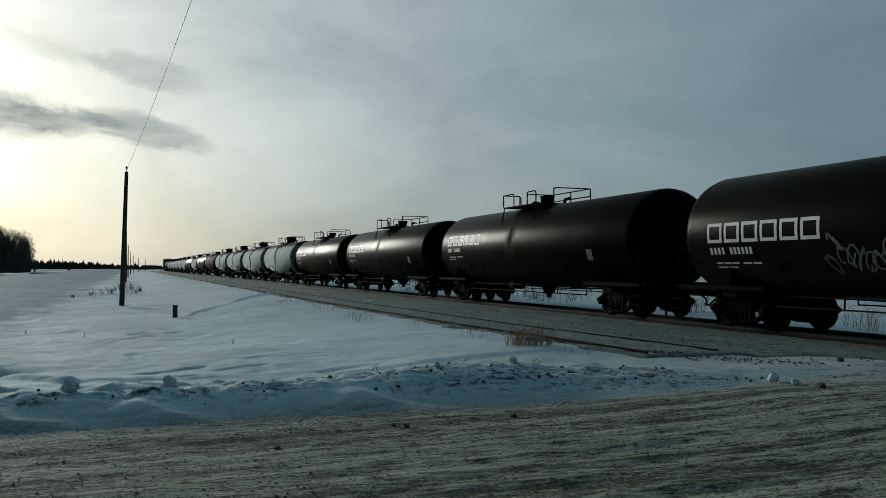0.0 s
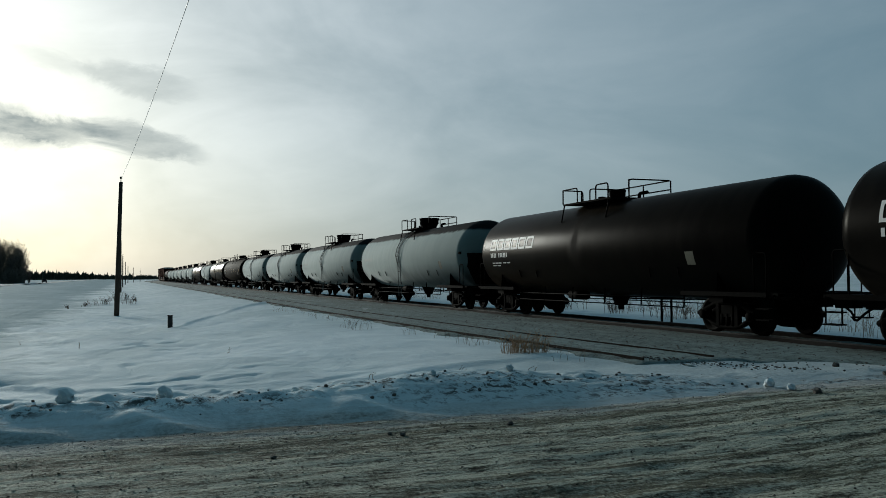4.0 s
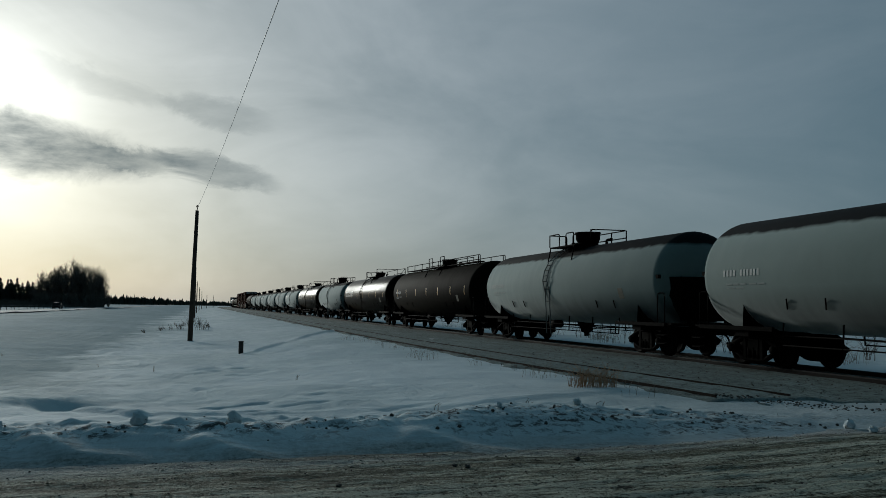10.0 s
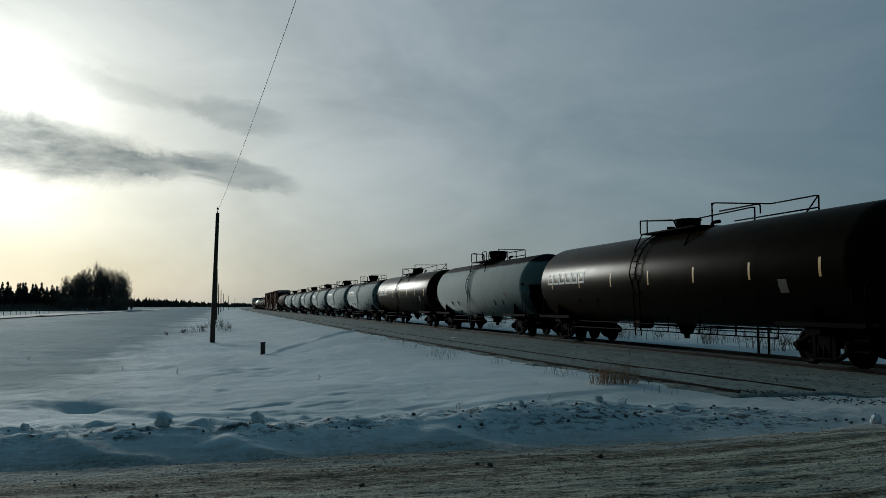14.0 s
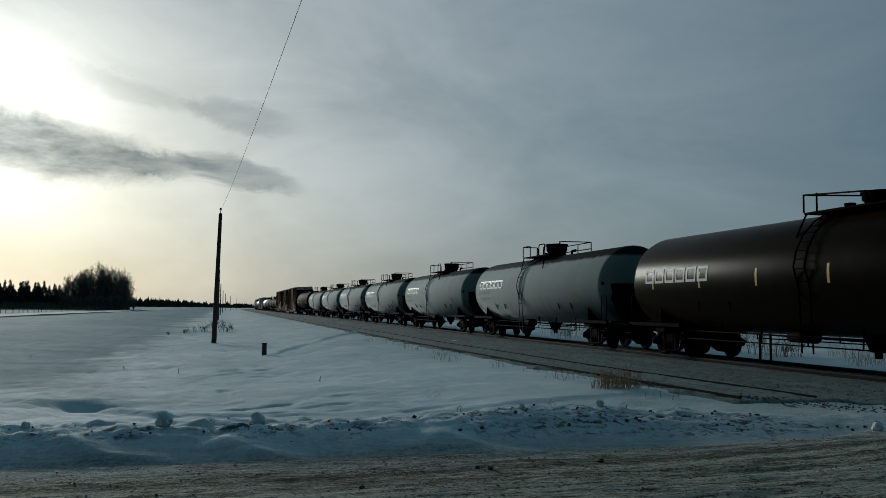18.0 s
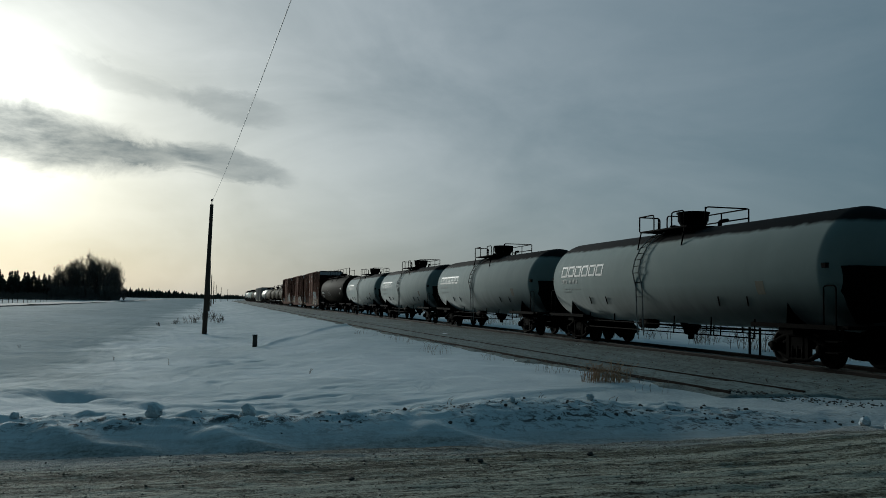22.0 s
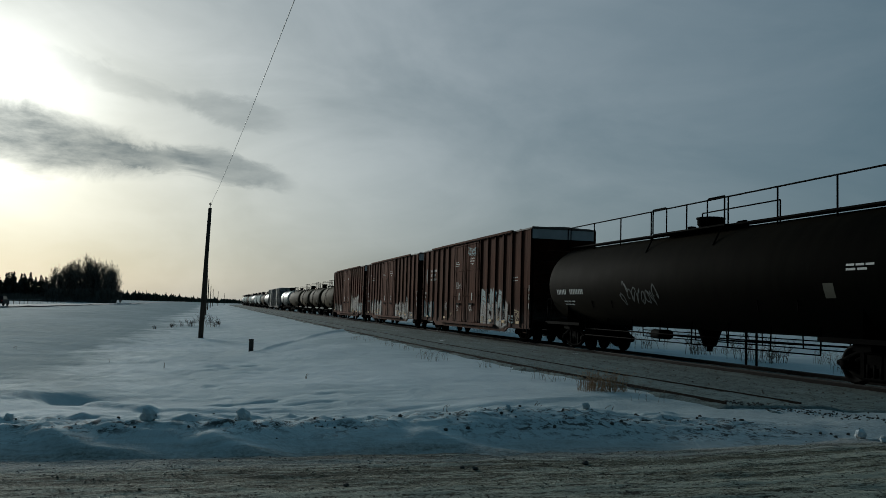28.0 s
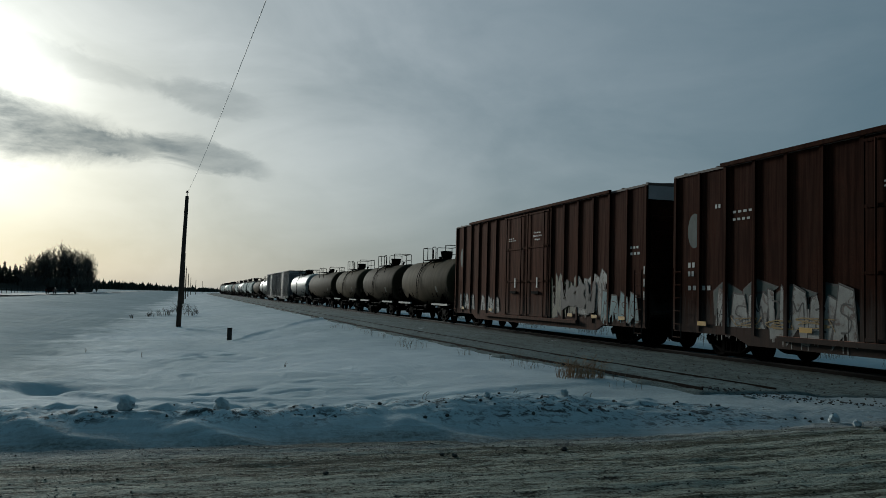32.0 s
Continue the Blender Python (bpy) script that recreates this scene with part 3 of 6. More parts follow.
def sheet(name, xs, ys, height, material, label, category):
    b = Build()
    b.v = [(x, y, height(x, y)) for y in ys for x in xs]
    w = len(xs)
    b.f = [(j * w + i, j * w + i + 1, (j + 1) * w + i + 1, (j + 1) * w + i) for j in range(len(ys) - 1) for i in range(w - 1)]
    b.smooth = [True] * len(b.f)
    return thing(name, b, material, label, category, kind="structure")


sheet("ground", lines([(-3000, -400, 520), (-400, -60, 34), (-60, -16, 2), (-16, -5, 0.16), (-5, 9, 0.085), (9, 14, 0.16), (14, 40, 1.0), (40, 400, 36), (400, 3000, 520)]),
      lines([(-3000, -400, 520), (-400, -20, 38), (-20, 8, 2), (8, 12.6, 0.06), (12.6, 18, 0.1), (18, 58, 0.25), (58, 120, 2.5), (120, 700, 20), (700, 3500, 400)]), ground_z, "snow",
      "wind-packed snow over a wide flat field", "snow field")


def road_z(x, y):
    ruts = 0.014 * math.sin(y * 2.1 + 0.6 * drift(x * 0.2, y, 2, 11)) + 0.018 * drift(x * 0.12, y * 1.5, 0.4, 12) + 0.02 * drift(x * 0.3, y, 0.17, 13) + 0.016 * abs(drift(x * 0.7, y, 0.12, 16))
    edge = ROAD_EDGE - 0.3 * step(4, 9, x)
    return ROAD_Z + 0.1 * step(4.5, 8.0, x) + ruts - 0.13 * step(edge - 0.35, edge + 0.75, y)


sheet("road", lines([(-260, -20, 12), (-20, -8, 0.5), (-8, 13, 0.09), (13, 30, 0.6), (30, 260, 12)]), lines([(-5.5, 3.5, 0.6), (3.5, 10.6, 0.075)]), road_z, "road",
      "frozen gravel road with packed dirty snow", "road")


def bed_strip():
    b = Build()
    ys = lines([(-300, 10, 6), (10, 18, 0.15), (18, 60, 0.4), (60, 200, 4), (200, 700, 10)])
    us = lines([(7.6, 17.8, 0.25)])
    b.v = [(u + curve_x(y) - TRACK, y, RAIL_Z - 0.11 + (0.035 + siding_lift(y)) * step(10.9, 10.5, u) + 0.02 * drift(u * 2, y, 0.8, 21) + 0.012 * drift(u * 3, y * 3, 0.9, 22) - 0.3 * step(8.36, 7.9, u - siding_shift(y) + 0.5 * drift(u, y, 1.1, 23)) - 0.3 * step(17.0, 17.8, u) - 0.25 * step(13.0, 12.0, y + 0.8 * drift(u, y, 0.7, 24)) * step(12.6, 11.2, u + 0.6 * drift(u, y, 0.9, 25))) for y in ys for u in us]
    w = len(us)
    b.f = [(j * w + i, j * w + i + 1, (j + 1) * w + i + 1, (j + 1) * w + i) for j in range(len(ys) - 1) for i in range(w - 1)]
    b.smooth = [True] * len(b.f)
    thing("track_bed", b, "bed", "snow-dusted gravel ballast under the tracks", "ballast", kind="structure")


bed_strip()


def rails(name, centre, sunk, label):
    ys = lines([(13.1, 44, 1.2), (44, 380, 40), (380, 700, 10)] if sunk else [(-300, 380, 40), (380, 700, 10)])
    root = tagged(new(name), label, "railway track", kind="structure")
    for side in (-1, 1):
        web, head = Build(), Build()
        for b, w, z0, z1 in ((web, 0.012 if sunk else 0.03, -0.06 if sunk else -0.16, -0.03), (head, 0.014 if sunk else 0.037, -0.03, 0.0)):
            for y in ys:
                cx = centre + curve_x(y) - TRACK + side * 0.755 + (siding_shift(y) if sunk else 0)
                top = RAIL_Z - sunk + (siding_lift(y) - 0.008 * (side + 1) if sunk else 0)
                b.v += [(cx - w, y, top + z0), (cx + w, y, top + z0), (cx + w, y, top + z1), (cx - w, y, top + z1)]
            for i in range(len(ys) - 1):
                for k in range(4):
                    b.f.append((4 * i + k, 4 * i + (k + 1) % 4, 4 * i + 4 + (k + 1) % 4, 4 * i + 4 + k))
                    b.smooth.append(False)
        part("rail", web, "rail" if not sunk else "old_rail", root, "dark rusty rail web")
        part("rail_head", head, "rail_head" if not sunk else "old_rail", root)
    return root


rails("main_track", TRACK, 0.0, "steel rails of the main line")
rails("siding_track", SIDING, 0.03, "rusty rails of a siding half buried in snow")

# ---- the train ----
WHEEL_R = 0.457


def truck(parent, y, wheelbase=1.78):
    """A two-axle truck under a car."""
    b = Build().box(-1.05, -0.22, 0.42, 1.05, 0.22, 0.72).box(-0.35, -0.35, 0.70, 0.35, 0.35, 0.84)
    bogie = part("truck", b, "black", parent, "black cast-steel truck")
    bogie.location = (0, y, 0)
    h = wheelbase / 2
    for side in (-1, 1):
        x = side * 0.99
        b = Build()
        # cast side frame: arched top chord, bent lower chord, columns, spring pocket
        top = rounded([(x, -h - 0.28, 0.47), (x, -h + 0.05, 0.60), (x, -0.42, 0.78), (x, 0.42, 0.78), (x, h - 0.05, 0.60), (x, h + 0.28, 0.47)], 0.2)
        low = rounded([(x, -h - 0.05, 0.42), (x, -0.4, 0.17), (x, 0.4, 0.17), (x, h + 0.05, 0.42)], 0.2)
        b.tube(top, 0.075, 6).tube(low, 0.07, 6)
        for yy in (-0.36, 0.36):
            b.box(x - 0.07, yy - 0.06, 0.18, x + 0.07, yy + 0.06, 0.76)
        for yy in (-h, h):
            b.box(x - 0.09, yy - 0.13, 0.34, x + 0.09, yy + 0.13, 0.58)
            b.lathe([(-0.04, 0.0), (-0.04, 0.11), (0.05, 0.11), (0.07, 0.05), (0.07, 0.0)] if side > 0 else [(0.04, 0.0), (0.04, 0.11), (-0.05, 0.11), (-0.07, 0.05), (-0.07, 0.0)], "x", 12, (x + side * 0.09, yy, WHEEL_R))
        for yy in (-0.2, 0.0, 0.2):
            b.tube([(x, yy, 0.20), (x, yy, 0.50)], 0.075, 8)
        part("side_frame", b, "black", bogie)
    for yy in (-h, h):
        b = Build().tube([(-1.0, 0, 0), (1.0, 0, 0)], 0.08, 10)
        for side in (-1, 1):
            s = side * 0.72
            b.lathe([(s - 0.07 * side, 0.0), (s - 0.07 * side, 0.13), (s - 0.02 * side, 0.2), (s - 0.02 * side, 0.36), (s - 0.065 * side, 0.40), (s - 0.065 * side, 0.485), (s - 0.035 * side, 0.488), (s - 0.02 * side, WHEEL_R), (s + 0.07 * side, WHEEL_R - 0.006), (s + 0.07 * side, 0.39), (s + 0.03 * side, 0.35), (s + 0.02 * side, 0.2), (s + 0.08 * side, 0.13), (s + 0.08 * side, 0.0)], "x", 24)
        w = part("wheelset", b, "wheel", bogie)
        w.location = (0, yy, WHEEL_R)
    return bogie


def coupler(parent, y, s):
    """Draft gear, knuckle coupler and air hose at the end towards s."""
    b = Build().box(-0.09, min(y, y - s * 0.7), 0.78, 0.09, max(y, y - s * 0.7), 0.96)
    b.box(-0.16, min(y, y - s * 0.24), 0.72, 0.16, max(y, y - s * 0.24), 1.02)
    part("coupler", b, "black", parent)
    b = Build().tube(rounded([(0.3, y - s * 0.55, 0.8), (0.3, y - s * 0.2, 0.62), (0.2, y - s * 0.02, 0.42), (0.12, y, 0.5)], 0.15), 0.028, 6)
    part("air_hose", b, "black", parent)


def patch(b, R, zc, y0, y1, z0, z1, lift=0.005, side=-1, n=5):
    """A painted strip that follows the tank's curve."""
    n0 = len(b.v)
    for i in range(n + 1):
        z = z0 + (z1 - z0) * i / n
        x = side * (math.sqrt(max(0.0, R * R - (z - zc) ** 2)) + lift)
        b.v += [(x, y0, z), (x, y1, z)]
    for i in range(n):
        b.f.append((n0 + 2 * i, n0 + 2 * i + 1, n0 + 2 * i + 3, n0 + 2 * i + 2))
        b.smooth.append(True)


def mark_block(b, R, zc, y, z, w, h, t=0.085):
    """One hollow block of a maker's mark; y falls to the reader's right."""
    put = lambda u0, u1, v0, v1: patch(b, R, zc, y - u0 * w, y - u1 * w, z + v0 * h, z + v1 * h, n=4)
    s = t / w
    v = t * 0.95 / h
    put(0, s, 0, 1)
    put(s, 1, 1 - v, 1)
    put(s, 1, 0, v)
    put(1 - s, 1, v, 1 - v)


def bars(parent, R, zc, rows, material="letter"):
    """Unreadable or private lettering as plain bars: (y, z, length, height)."""
    for y, z, w, h in rows:
        b = Build()
        n = max(1, round(w / (h * 0.85))) if h > 0.1 else max(1, round(w / 0.35))
        for i in range(n):
            patch(b, R, zc, y - w * i / n, y - w * (i + (0.6 if h > 0.1 else 0.85)) / n, z, z + h, n=2)
        part("marking", b, material, parent)


def posts_and_rails(parent, posts, runs, r=0.024):
    for p, top in posts:
        part("railing_post", Build().tube([p, (p[0], p[1], top)], r, 6), "black", parent)
    for run in runs:
        part("handrail", Build().tube(rounded(run, 0.12), r, 6), "black", parent)


def tank_car(name, length, R, zc, paint, style, label, logo="", letters=(), seed=0, mark=(0.25, 0.38), deck_ends=None, drop=0.0):
    rnd = random.Random(seed)
    root = tagged(new(name), label, "tank car", "cars of the passing train")
    sh = length / 2 - 1.55  # shoulder of the shell
    hd = R * 0.48
    prof = [(-sh - hd * math.sin(a), R * math.cos(a)) for a in [math.pi / 2 * k / 7 for k in range(7, 0, -1)]] + [(-sh, R)]
    prof += [(sh, R)] + [(sh + hd * math.sin(a), R * math.cos(a)) for a in [math.pi / 2 * k / 7 for k in range(1, 8)]]
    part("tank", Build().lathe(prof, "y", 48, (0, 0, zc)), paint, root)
    top = zc + R
    bolster = sh - 1.35
    # stub sills, saddles and bolsters
    for s in (-1, 1):
        y0, y1 = sorted((s * (bolster - 1.2), s * (length / 2 - 0.75)))
        part("centre_sill", Build().box(-0.3, y0, 0.72, 0.3, y1, 1.06), "black", root)
        b = Build().box(-1.38, s * bolster - 0.28, 0.80, 1.38, s * bolster + 0.28, 1.02)
        for sx in (-1, 1):
            b.quad((sx * 0.4, s * bolster, 1.0), (sx * 1.36, s * bolster, 1.0), (sx * 0.84 * R, s * bolster, zc - 0.6), (sx * 0.6 * R, s * bolster, zc - 0.8 * R))
        part("body_bolster", b, "black", root)
        truck(root, s * bolster)
        coupler(root, s * length / 2, s)
        # end platform with corner grabs and steps
        ye = s * (sh + 0.55)
        b = Build().box(-1.42, min(ye - 0.35, ye + 0.3), 0.98, 1.42, max(ye - 0.35, ye + 0.3), 1.06)
        part("end_platform", b, "black", root)
        for sx in (-1, 1):
            part("side_sill", Build().box(sx * 1.42 - 0.04, min(s * (bolster - 1.35), ye), 0.96, sx * 1.42 + 0.04, max(s * (bolster - 1.35), ye), 1.07), "black" if style != "short" else "faint", root)
            part("grab_iron", Build().tube(rounded([(sx * 1.44, ye, 1.02), (sx * 1.44, ye, 2.0), (sx * 1.44, ye - s * 0.42, 2.0), (sx * 1.44, ye - s * 0.42, 1.02)], 0.1), 0.018, 6), "black", root)
            b = Build()
            for zz in (0.42, 0.68):
                b.box(sx * 1.44 - 0.14, ye - 0.22, zz, sx * 1.44 + 0.14, ye + 0.22, zz + 0.03)
            for yy in (-0.22, 0.22):
                b.tube([(sx * 1.44, ye + yy, 0.42), (sx * 1.44, ye + yy, 1.02)], 0.018, 5)
            part("sill_step", b, "black", root)
    # hand brake at the near end
    part("brake_wheel", Build().lathe([(-0.02, 0.25), (0.0, 0.28), (0.02, 0.25), (0.0, 0.22), (-0.02, 0.25)], "y", 16, (-0.75, -(sh + 0.75), 1.75)).tube([(-0.75, -(sh + 0.75), 1.06), (-0.75, -(sh + 0.75), 1.75)], 0.03, 6), "black", root)
    # pipes and safety bars slung between the trucks
    span = bolster - 1.5
    for sx in (-1, 1):
        for zz in (0.62, 0.86):
            part("under_rail", Build().tube([(sx * 1.25, -span, zz), (sx * 1.25, span, zz)], 0.02, 6), "black", root)
        n = max(3, int(span * 2 / 1.75))
        for i in range(n + 1):
            y = -span + 2 * span * i / n
            part("hanger", Build().tube([(sx * 1.25, y, 0.60), (sx * 1.22, y, zc - 0.82 * R)], 0.022, 5), "black", root)
    part("brake_pipe", Build().tube(rounded([(0.45, -span, 0.8), (0.5, 0, 0.72), (0.45, span, 0.8)], 0.3), 0.03, 6), "black", root)
    b = Build().lathe([(0, 0), (0, 0.16), (1.0, 0.16), (1.0, 0)], "y", 12, (-0.62, 0.15 * sh, 0.82))
    part("air_reservoir", b, "black", root)
    b = Build().lathe([(0.36, 0.0), (0.36, 0.09), (0.5, 0.1), (0.52, 0.2), (0.7, 0.26), (zc - R + 0.15, 0.42)], "z", 14)
    part("bottom_outlet", b, "black", root)
    for sx in (-1,):
        for k in (-0.62, -0.45, 0.45, 0.62):
            part("heat_shield_clip", Build().tube([(-1.27, k * sh, zc - 0.93), (-1.44, k * sh - 0.18, zc - 0.68)], 0.02, 5), "black", root)
    if style == "white":
        for s in (-1, 1):
            b = Build()
            y = s * (sh + hd + 0.05)
            ring = [(-1.28, zc + 0.05), (1.28, zc + 0.05), (1.2, zc - 0.55), (0.75, 1.12), (-0.75, 1.12), (-1.2, zc - 0.55)]
            n0 = len(b.v)
            for yy, k in ((y - s * 0.42, 1.0), (y - s * 0.02, 0.8), (y + s * 0.02, 0.8)):
                b.v += [(px * k, yy, zc + (pz - zc) * (k if pz < zc else 1)) for px, pz in ring]
            for lay in range(2):
                for i in range(6):
                    j = (i + 1) % 6
                    b.f.append((n0 + lay * 6 + i, n0 + lay * 6 + j, n0 + lay * 6 + 6 + j, n0 + lay * 6 + 6 + i))
                    b.smooth.append(False)
            b.f.append(tuple(range(n0 + 12, n0 + 18)))
            b.smooth.append(False)
            part("head_shield", b, "black", root, "black half-height head shield plate")
            part("shield_bracket", Build().box(-1.52, s * (sh + 0.18) - 0.12, zc + 0.0, -1.2, s * (sh + 0.18) + 0.12, zc + 0.12), "black", root)
    # platform, dome and railings on the crown
    pz = top + 0.02
    ya, yb, rail = {"white": (1.45, -1.6, 0.6), "dark": (1.85, -1.25, 0.58), "long": (1.4, -5.6, 0.58), "low": (1.4, -2.2, 0.36), "high": (2.0, -2.2, 0.62), "short": (1.4, -1.6, 0.85)}[style]
    if deck_ends:
        ya, yb = deck_ends
    w = 1.12 if style in ("white", "dark") else 0.95
    z1 = pz + rail
    deck = part("platform", Build().box(-w, max(yb, -2.2), pz - 0.05, w, ya, pz), "black", root)
    for sx in (-1, 1):
        for yy in (ya - 0.1, max(yb, -2.2) + 0.1):
            part("platform_brace", Build().tube([(sx * w, yy, pz - 0.05), (sx * 0.8 * R, yy, zc + R * 0.6)], 0.025, 5), "black", root)
    dome_y, dome_r, dome_h = {"white": (-0.15, 0.5, 0.6), "dark": (0.15, 0.27, 0.4), "long": (-0.2, 0.42, 0.42), "low": (-0.2, 0.48, 0.5), "high": (0.0, 0.42, 0.45), "short": (-0.6, 0.36, 0.55)}[style]
    dome = part("valve_housing", Build().lathe([(-0.25, dome_r * 0.75), (0.08, dome_r * 0.75), (dome_h * 0.45, dome_r * 0.95), (dome_h * 0.5, dome_r), (dome_h - 0.08, dome_r), (dome_h - 0.06, dome_r * 1.08), (dome_h - 0.01, dome_r * 1.08), (dome_h, dome_r * 0.95), (dome_h + 0.015, 0.0)], "z", 20, (0, dome_y, top)), "black", root)
    part("relief_valve", Build().lathe([(0, 0.1), (0.16, 0.1), (0.18, 0.14), (0.24, 0.14), (0.26, 0.0)], "z", 12, (-0.15, dome_y + dome_r + 0.45, top - 0.02)), "black", root)
    part("fill_pipe", Build().tube(rounded([(0.35, dome_y - dome_r - 0.5, top - 0.1), (0.35, dome_y - dome_r - 0.5, top + 0.22), (0.35, dome_y - dome_r - 0.95, top + 0.22)], 0.1), 0.06, 8), "black", root)
    if style in ("white", "dark", "short"):
        posts = [((-w, ya, pz), z1 - 0.1), ((w, ya, pz), z1), ((w, yb, pz), z1), ((-w * 0.4, yb, pz), z1), ((w, (ya + yb) / 2, pz), z1), ((-w * 0.35, ya, pz), z1 - 0.1)]
        runs = [[(-w, ya, z1 - 0.1), (-w * 0.3, ya, z1 - 0.1), (-w * 0.3, ya, pz)], [(-w * 0.05, ya, pz), (-w * 0.05, ya, z1), (w, ya, z1), (w, yb, z1), (-w * 0.4, yb, z1), (-w * 0.4, yb, pz)],
                [(-w, ya, z1 - 0.1), (-w, ya - 1.0, z1 - 0.1), (-w, ya - 1.0, pz)], [(w, ya, pz + rail * 0.5), (w, yb, pz + rail * 0.5)], [(-w, yb + 0.9, pz), (-w, yb + 0.9, z1 - 0.12), (-w, yb + 0.15, z1 - 0.12), (-w, yb + 0.15, pz)]]
    elif style == "long":
        posts = [((-w, ya, pz), z1 - 0.12), ((-w, ya - 0.5, pz), z1 - 0.12), ((w, ya, pz), z1), ((w, -2.6, pz), z1), ((-w, -3.2, pz), z1), ((w, yb, pz), z1)]
        runs = [[(-w, ya, z1 - 0.12), (w, ya, z1 - 0.05), (w, -2.6, z1), (w, -2.6, pz)], [(-w, ya, z1 - 0.12), (-w, -0.9, z1 - 0.3), (-w, -1.1, pz)], [(-w, -3.2, pz), (-w, -3.2, z1), (w, -3.4, z1), (w, yb, z1), (w * 0.5, yb, pz)],
                [(-w, -3.6, z1 - 0.3), (-w, yb, z1 - 0.3), (-w, yb, pz)], [(w, -1.5, z1 - 0.35), (w, yb, z1 - 0.35)]]
    elif style in ("low", "high"):
        h = {"low": 0.36, "high": 0.85}[style]
        ends = {"low": (sh - 0.9, -(sh - 0.9)), "high": (sh - 0.1, -(sh - 0.6))}[style]
        posts, runs = [], []
        for sx in (-0.72, 0.72) if style == "low" else (-0.72,):
            n = 8
            for i in range(n + 1):
                y = ends[0] + (ends[1] - ends[0]) * i / n
                posts.append(((sx, y, zc + math.sqrt(R * R - sx * sx) - 0.03), top + h))
            runs.append([(sx, ends[0] + 0.3, top - 0.1), (sx, ends[0] + 0.3, top + h), (sx, ends[1] - 0.3, top + h), (sx, ends[1] - 0.3, top - 0.1)])
        posts += [((-w, ya, pz), z1 + 0.2), ((w, ya, pz), z1 + 0.2), ((-w, yb, pz), z1 + 0.2), ((w, yb, pz), z1 + 0.2)]
        runs += [[(-w, ya, z1 + 0.2), (-w, ya - 0.9, z1 + 0.2), (-w, ya - 0.9, pz)], [(w, ya, z1 + 0.2), (w, yb, z1 + 0.2)], [(-w, yb, z1 + 0.2), (-w, yb + 0.9, z1 + 0.2), (-w, yb + 0.9, pz)]]
        part("running_board", Build().box(-0.75, ends[1], top - 0.02, -0.35, ends[0], top + 0.03), "black", root)
    posts_and_rails(root, posts, runs)
    # side ladders hug the shell up to the platform
    ly = ya - 0.5
    for sx in (-1, 1) if style in ("white", "long", "short") else ():
        path = [(sx * (R + 0.1) * math.cos(radians(a)), zc + (R + 0.1) * math.sin(radians(a))) for a in (68, 52, 36, 20, 6)]
        foot = [(sx * 1.52, zc - 0.4), (sx * 1.46, 0.45)]
        line = path + foot
        b = Build()
        for yy in (ly, ly - 0.42):
            b.tube([(x, yy, z) for x, z in line], 0.022, 5)
        lad = part("ladder", b, "black" if paint != "white" or sx > 0 else "ladder", root)
        for i in range(11):
            u = (i + 0.5) / 11 * (len(line) - 1)
            k = min(int(u), len(line) - 2)
            fx, fz = (line[k][0] + (line[k + 1][0] - line[k][0]) * (u - k), line[k][1] + (line[k + 1][1] - line[k][1]) * (u - k))
            part("rung", Build().tube([(fx, ly, fz), (fx, ly - 0.42, fz)], 0.014, 5), "black", lad)
    # maker's mark as plain block shapes, and rows of bars for the small print
    if logo:
        y = sh - 0.75
        for i in range(6):
            b = Build()
            mark_block(b, R, zc, y - i * 0.645, zc + mark[0], 0.56, mark[1])
            part("mark_block", b, logo, root)
    if letters and style == "high":
        bars(root, R, zc, [(sh - 0.7, zc - 0.42, 0.95, 0.2), (sh - 1.95, zc - 0.42, 1.3, 0.2), (sh - 1.2, zc - 0.72, 1.1, 0.05), (sh - 1.2, zc - 0.84, 0.9, 0.05), (-sh + 1.6, zc + 0.1, 0.9, 0.05), (-sh + 1.6, zc, 0.7, 0.05)], letters)
    elif letters:
        bars(root, R, zc, [(sh - 0.8, zc - 0.06 - drop, 0.6, 0.17), (sh - 1.55, zc - 0.06 - drop, 0.85, 0.17), (sh - 0.9, zc - 0.30 - drop, 0.9, 0.045), (sh - 1.9, zc - 0.30 - drop, 0.7, 0.045), (sh - 0.9, zc - 0.40 - drop, 0.8, 0.04)], letters)
    if "reflector" in label or style in ("low", "long"):
        for k in range(7):
            y = sh - 1.2 - k * (2 * sh - 2.0) / 6
            b = Build()
            patch(b, R, zc, y, y - 0.09, zc - 0.25, zc + 0.22, n=3)
            part("reflector", b, "yellow", root, "yellow reflective strip")
    b = Build()
    patch(b, R, zc, -sh + 2.4, -sh + 2.05, zc - 0.62, zc - 0.27, n=2)
    part("placard", b, "olive", root, "small diamond placard holder")
    return root


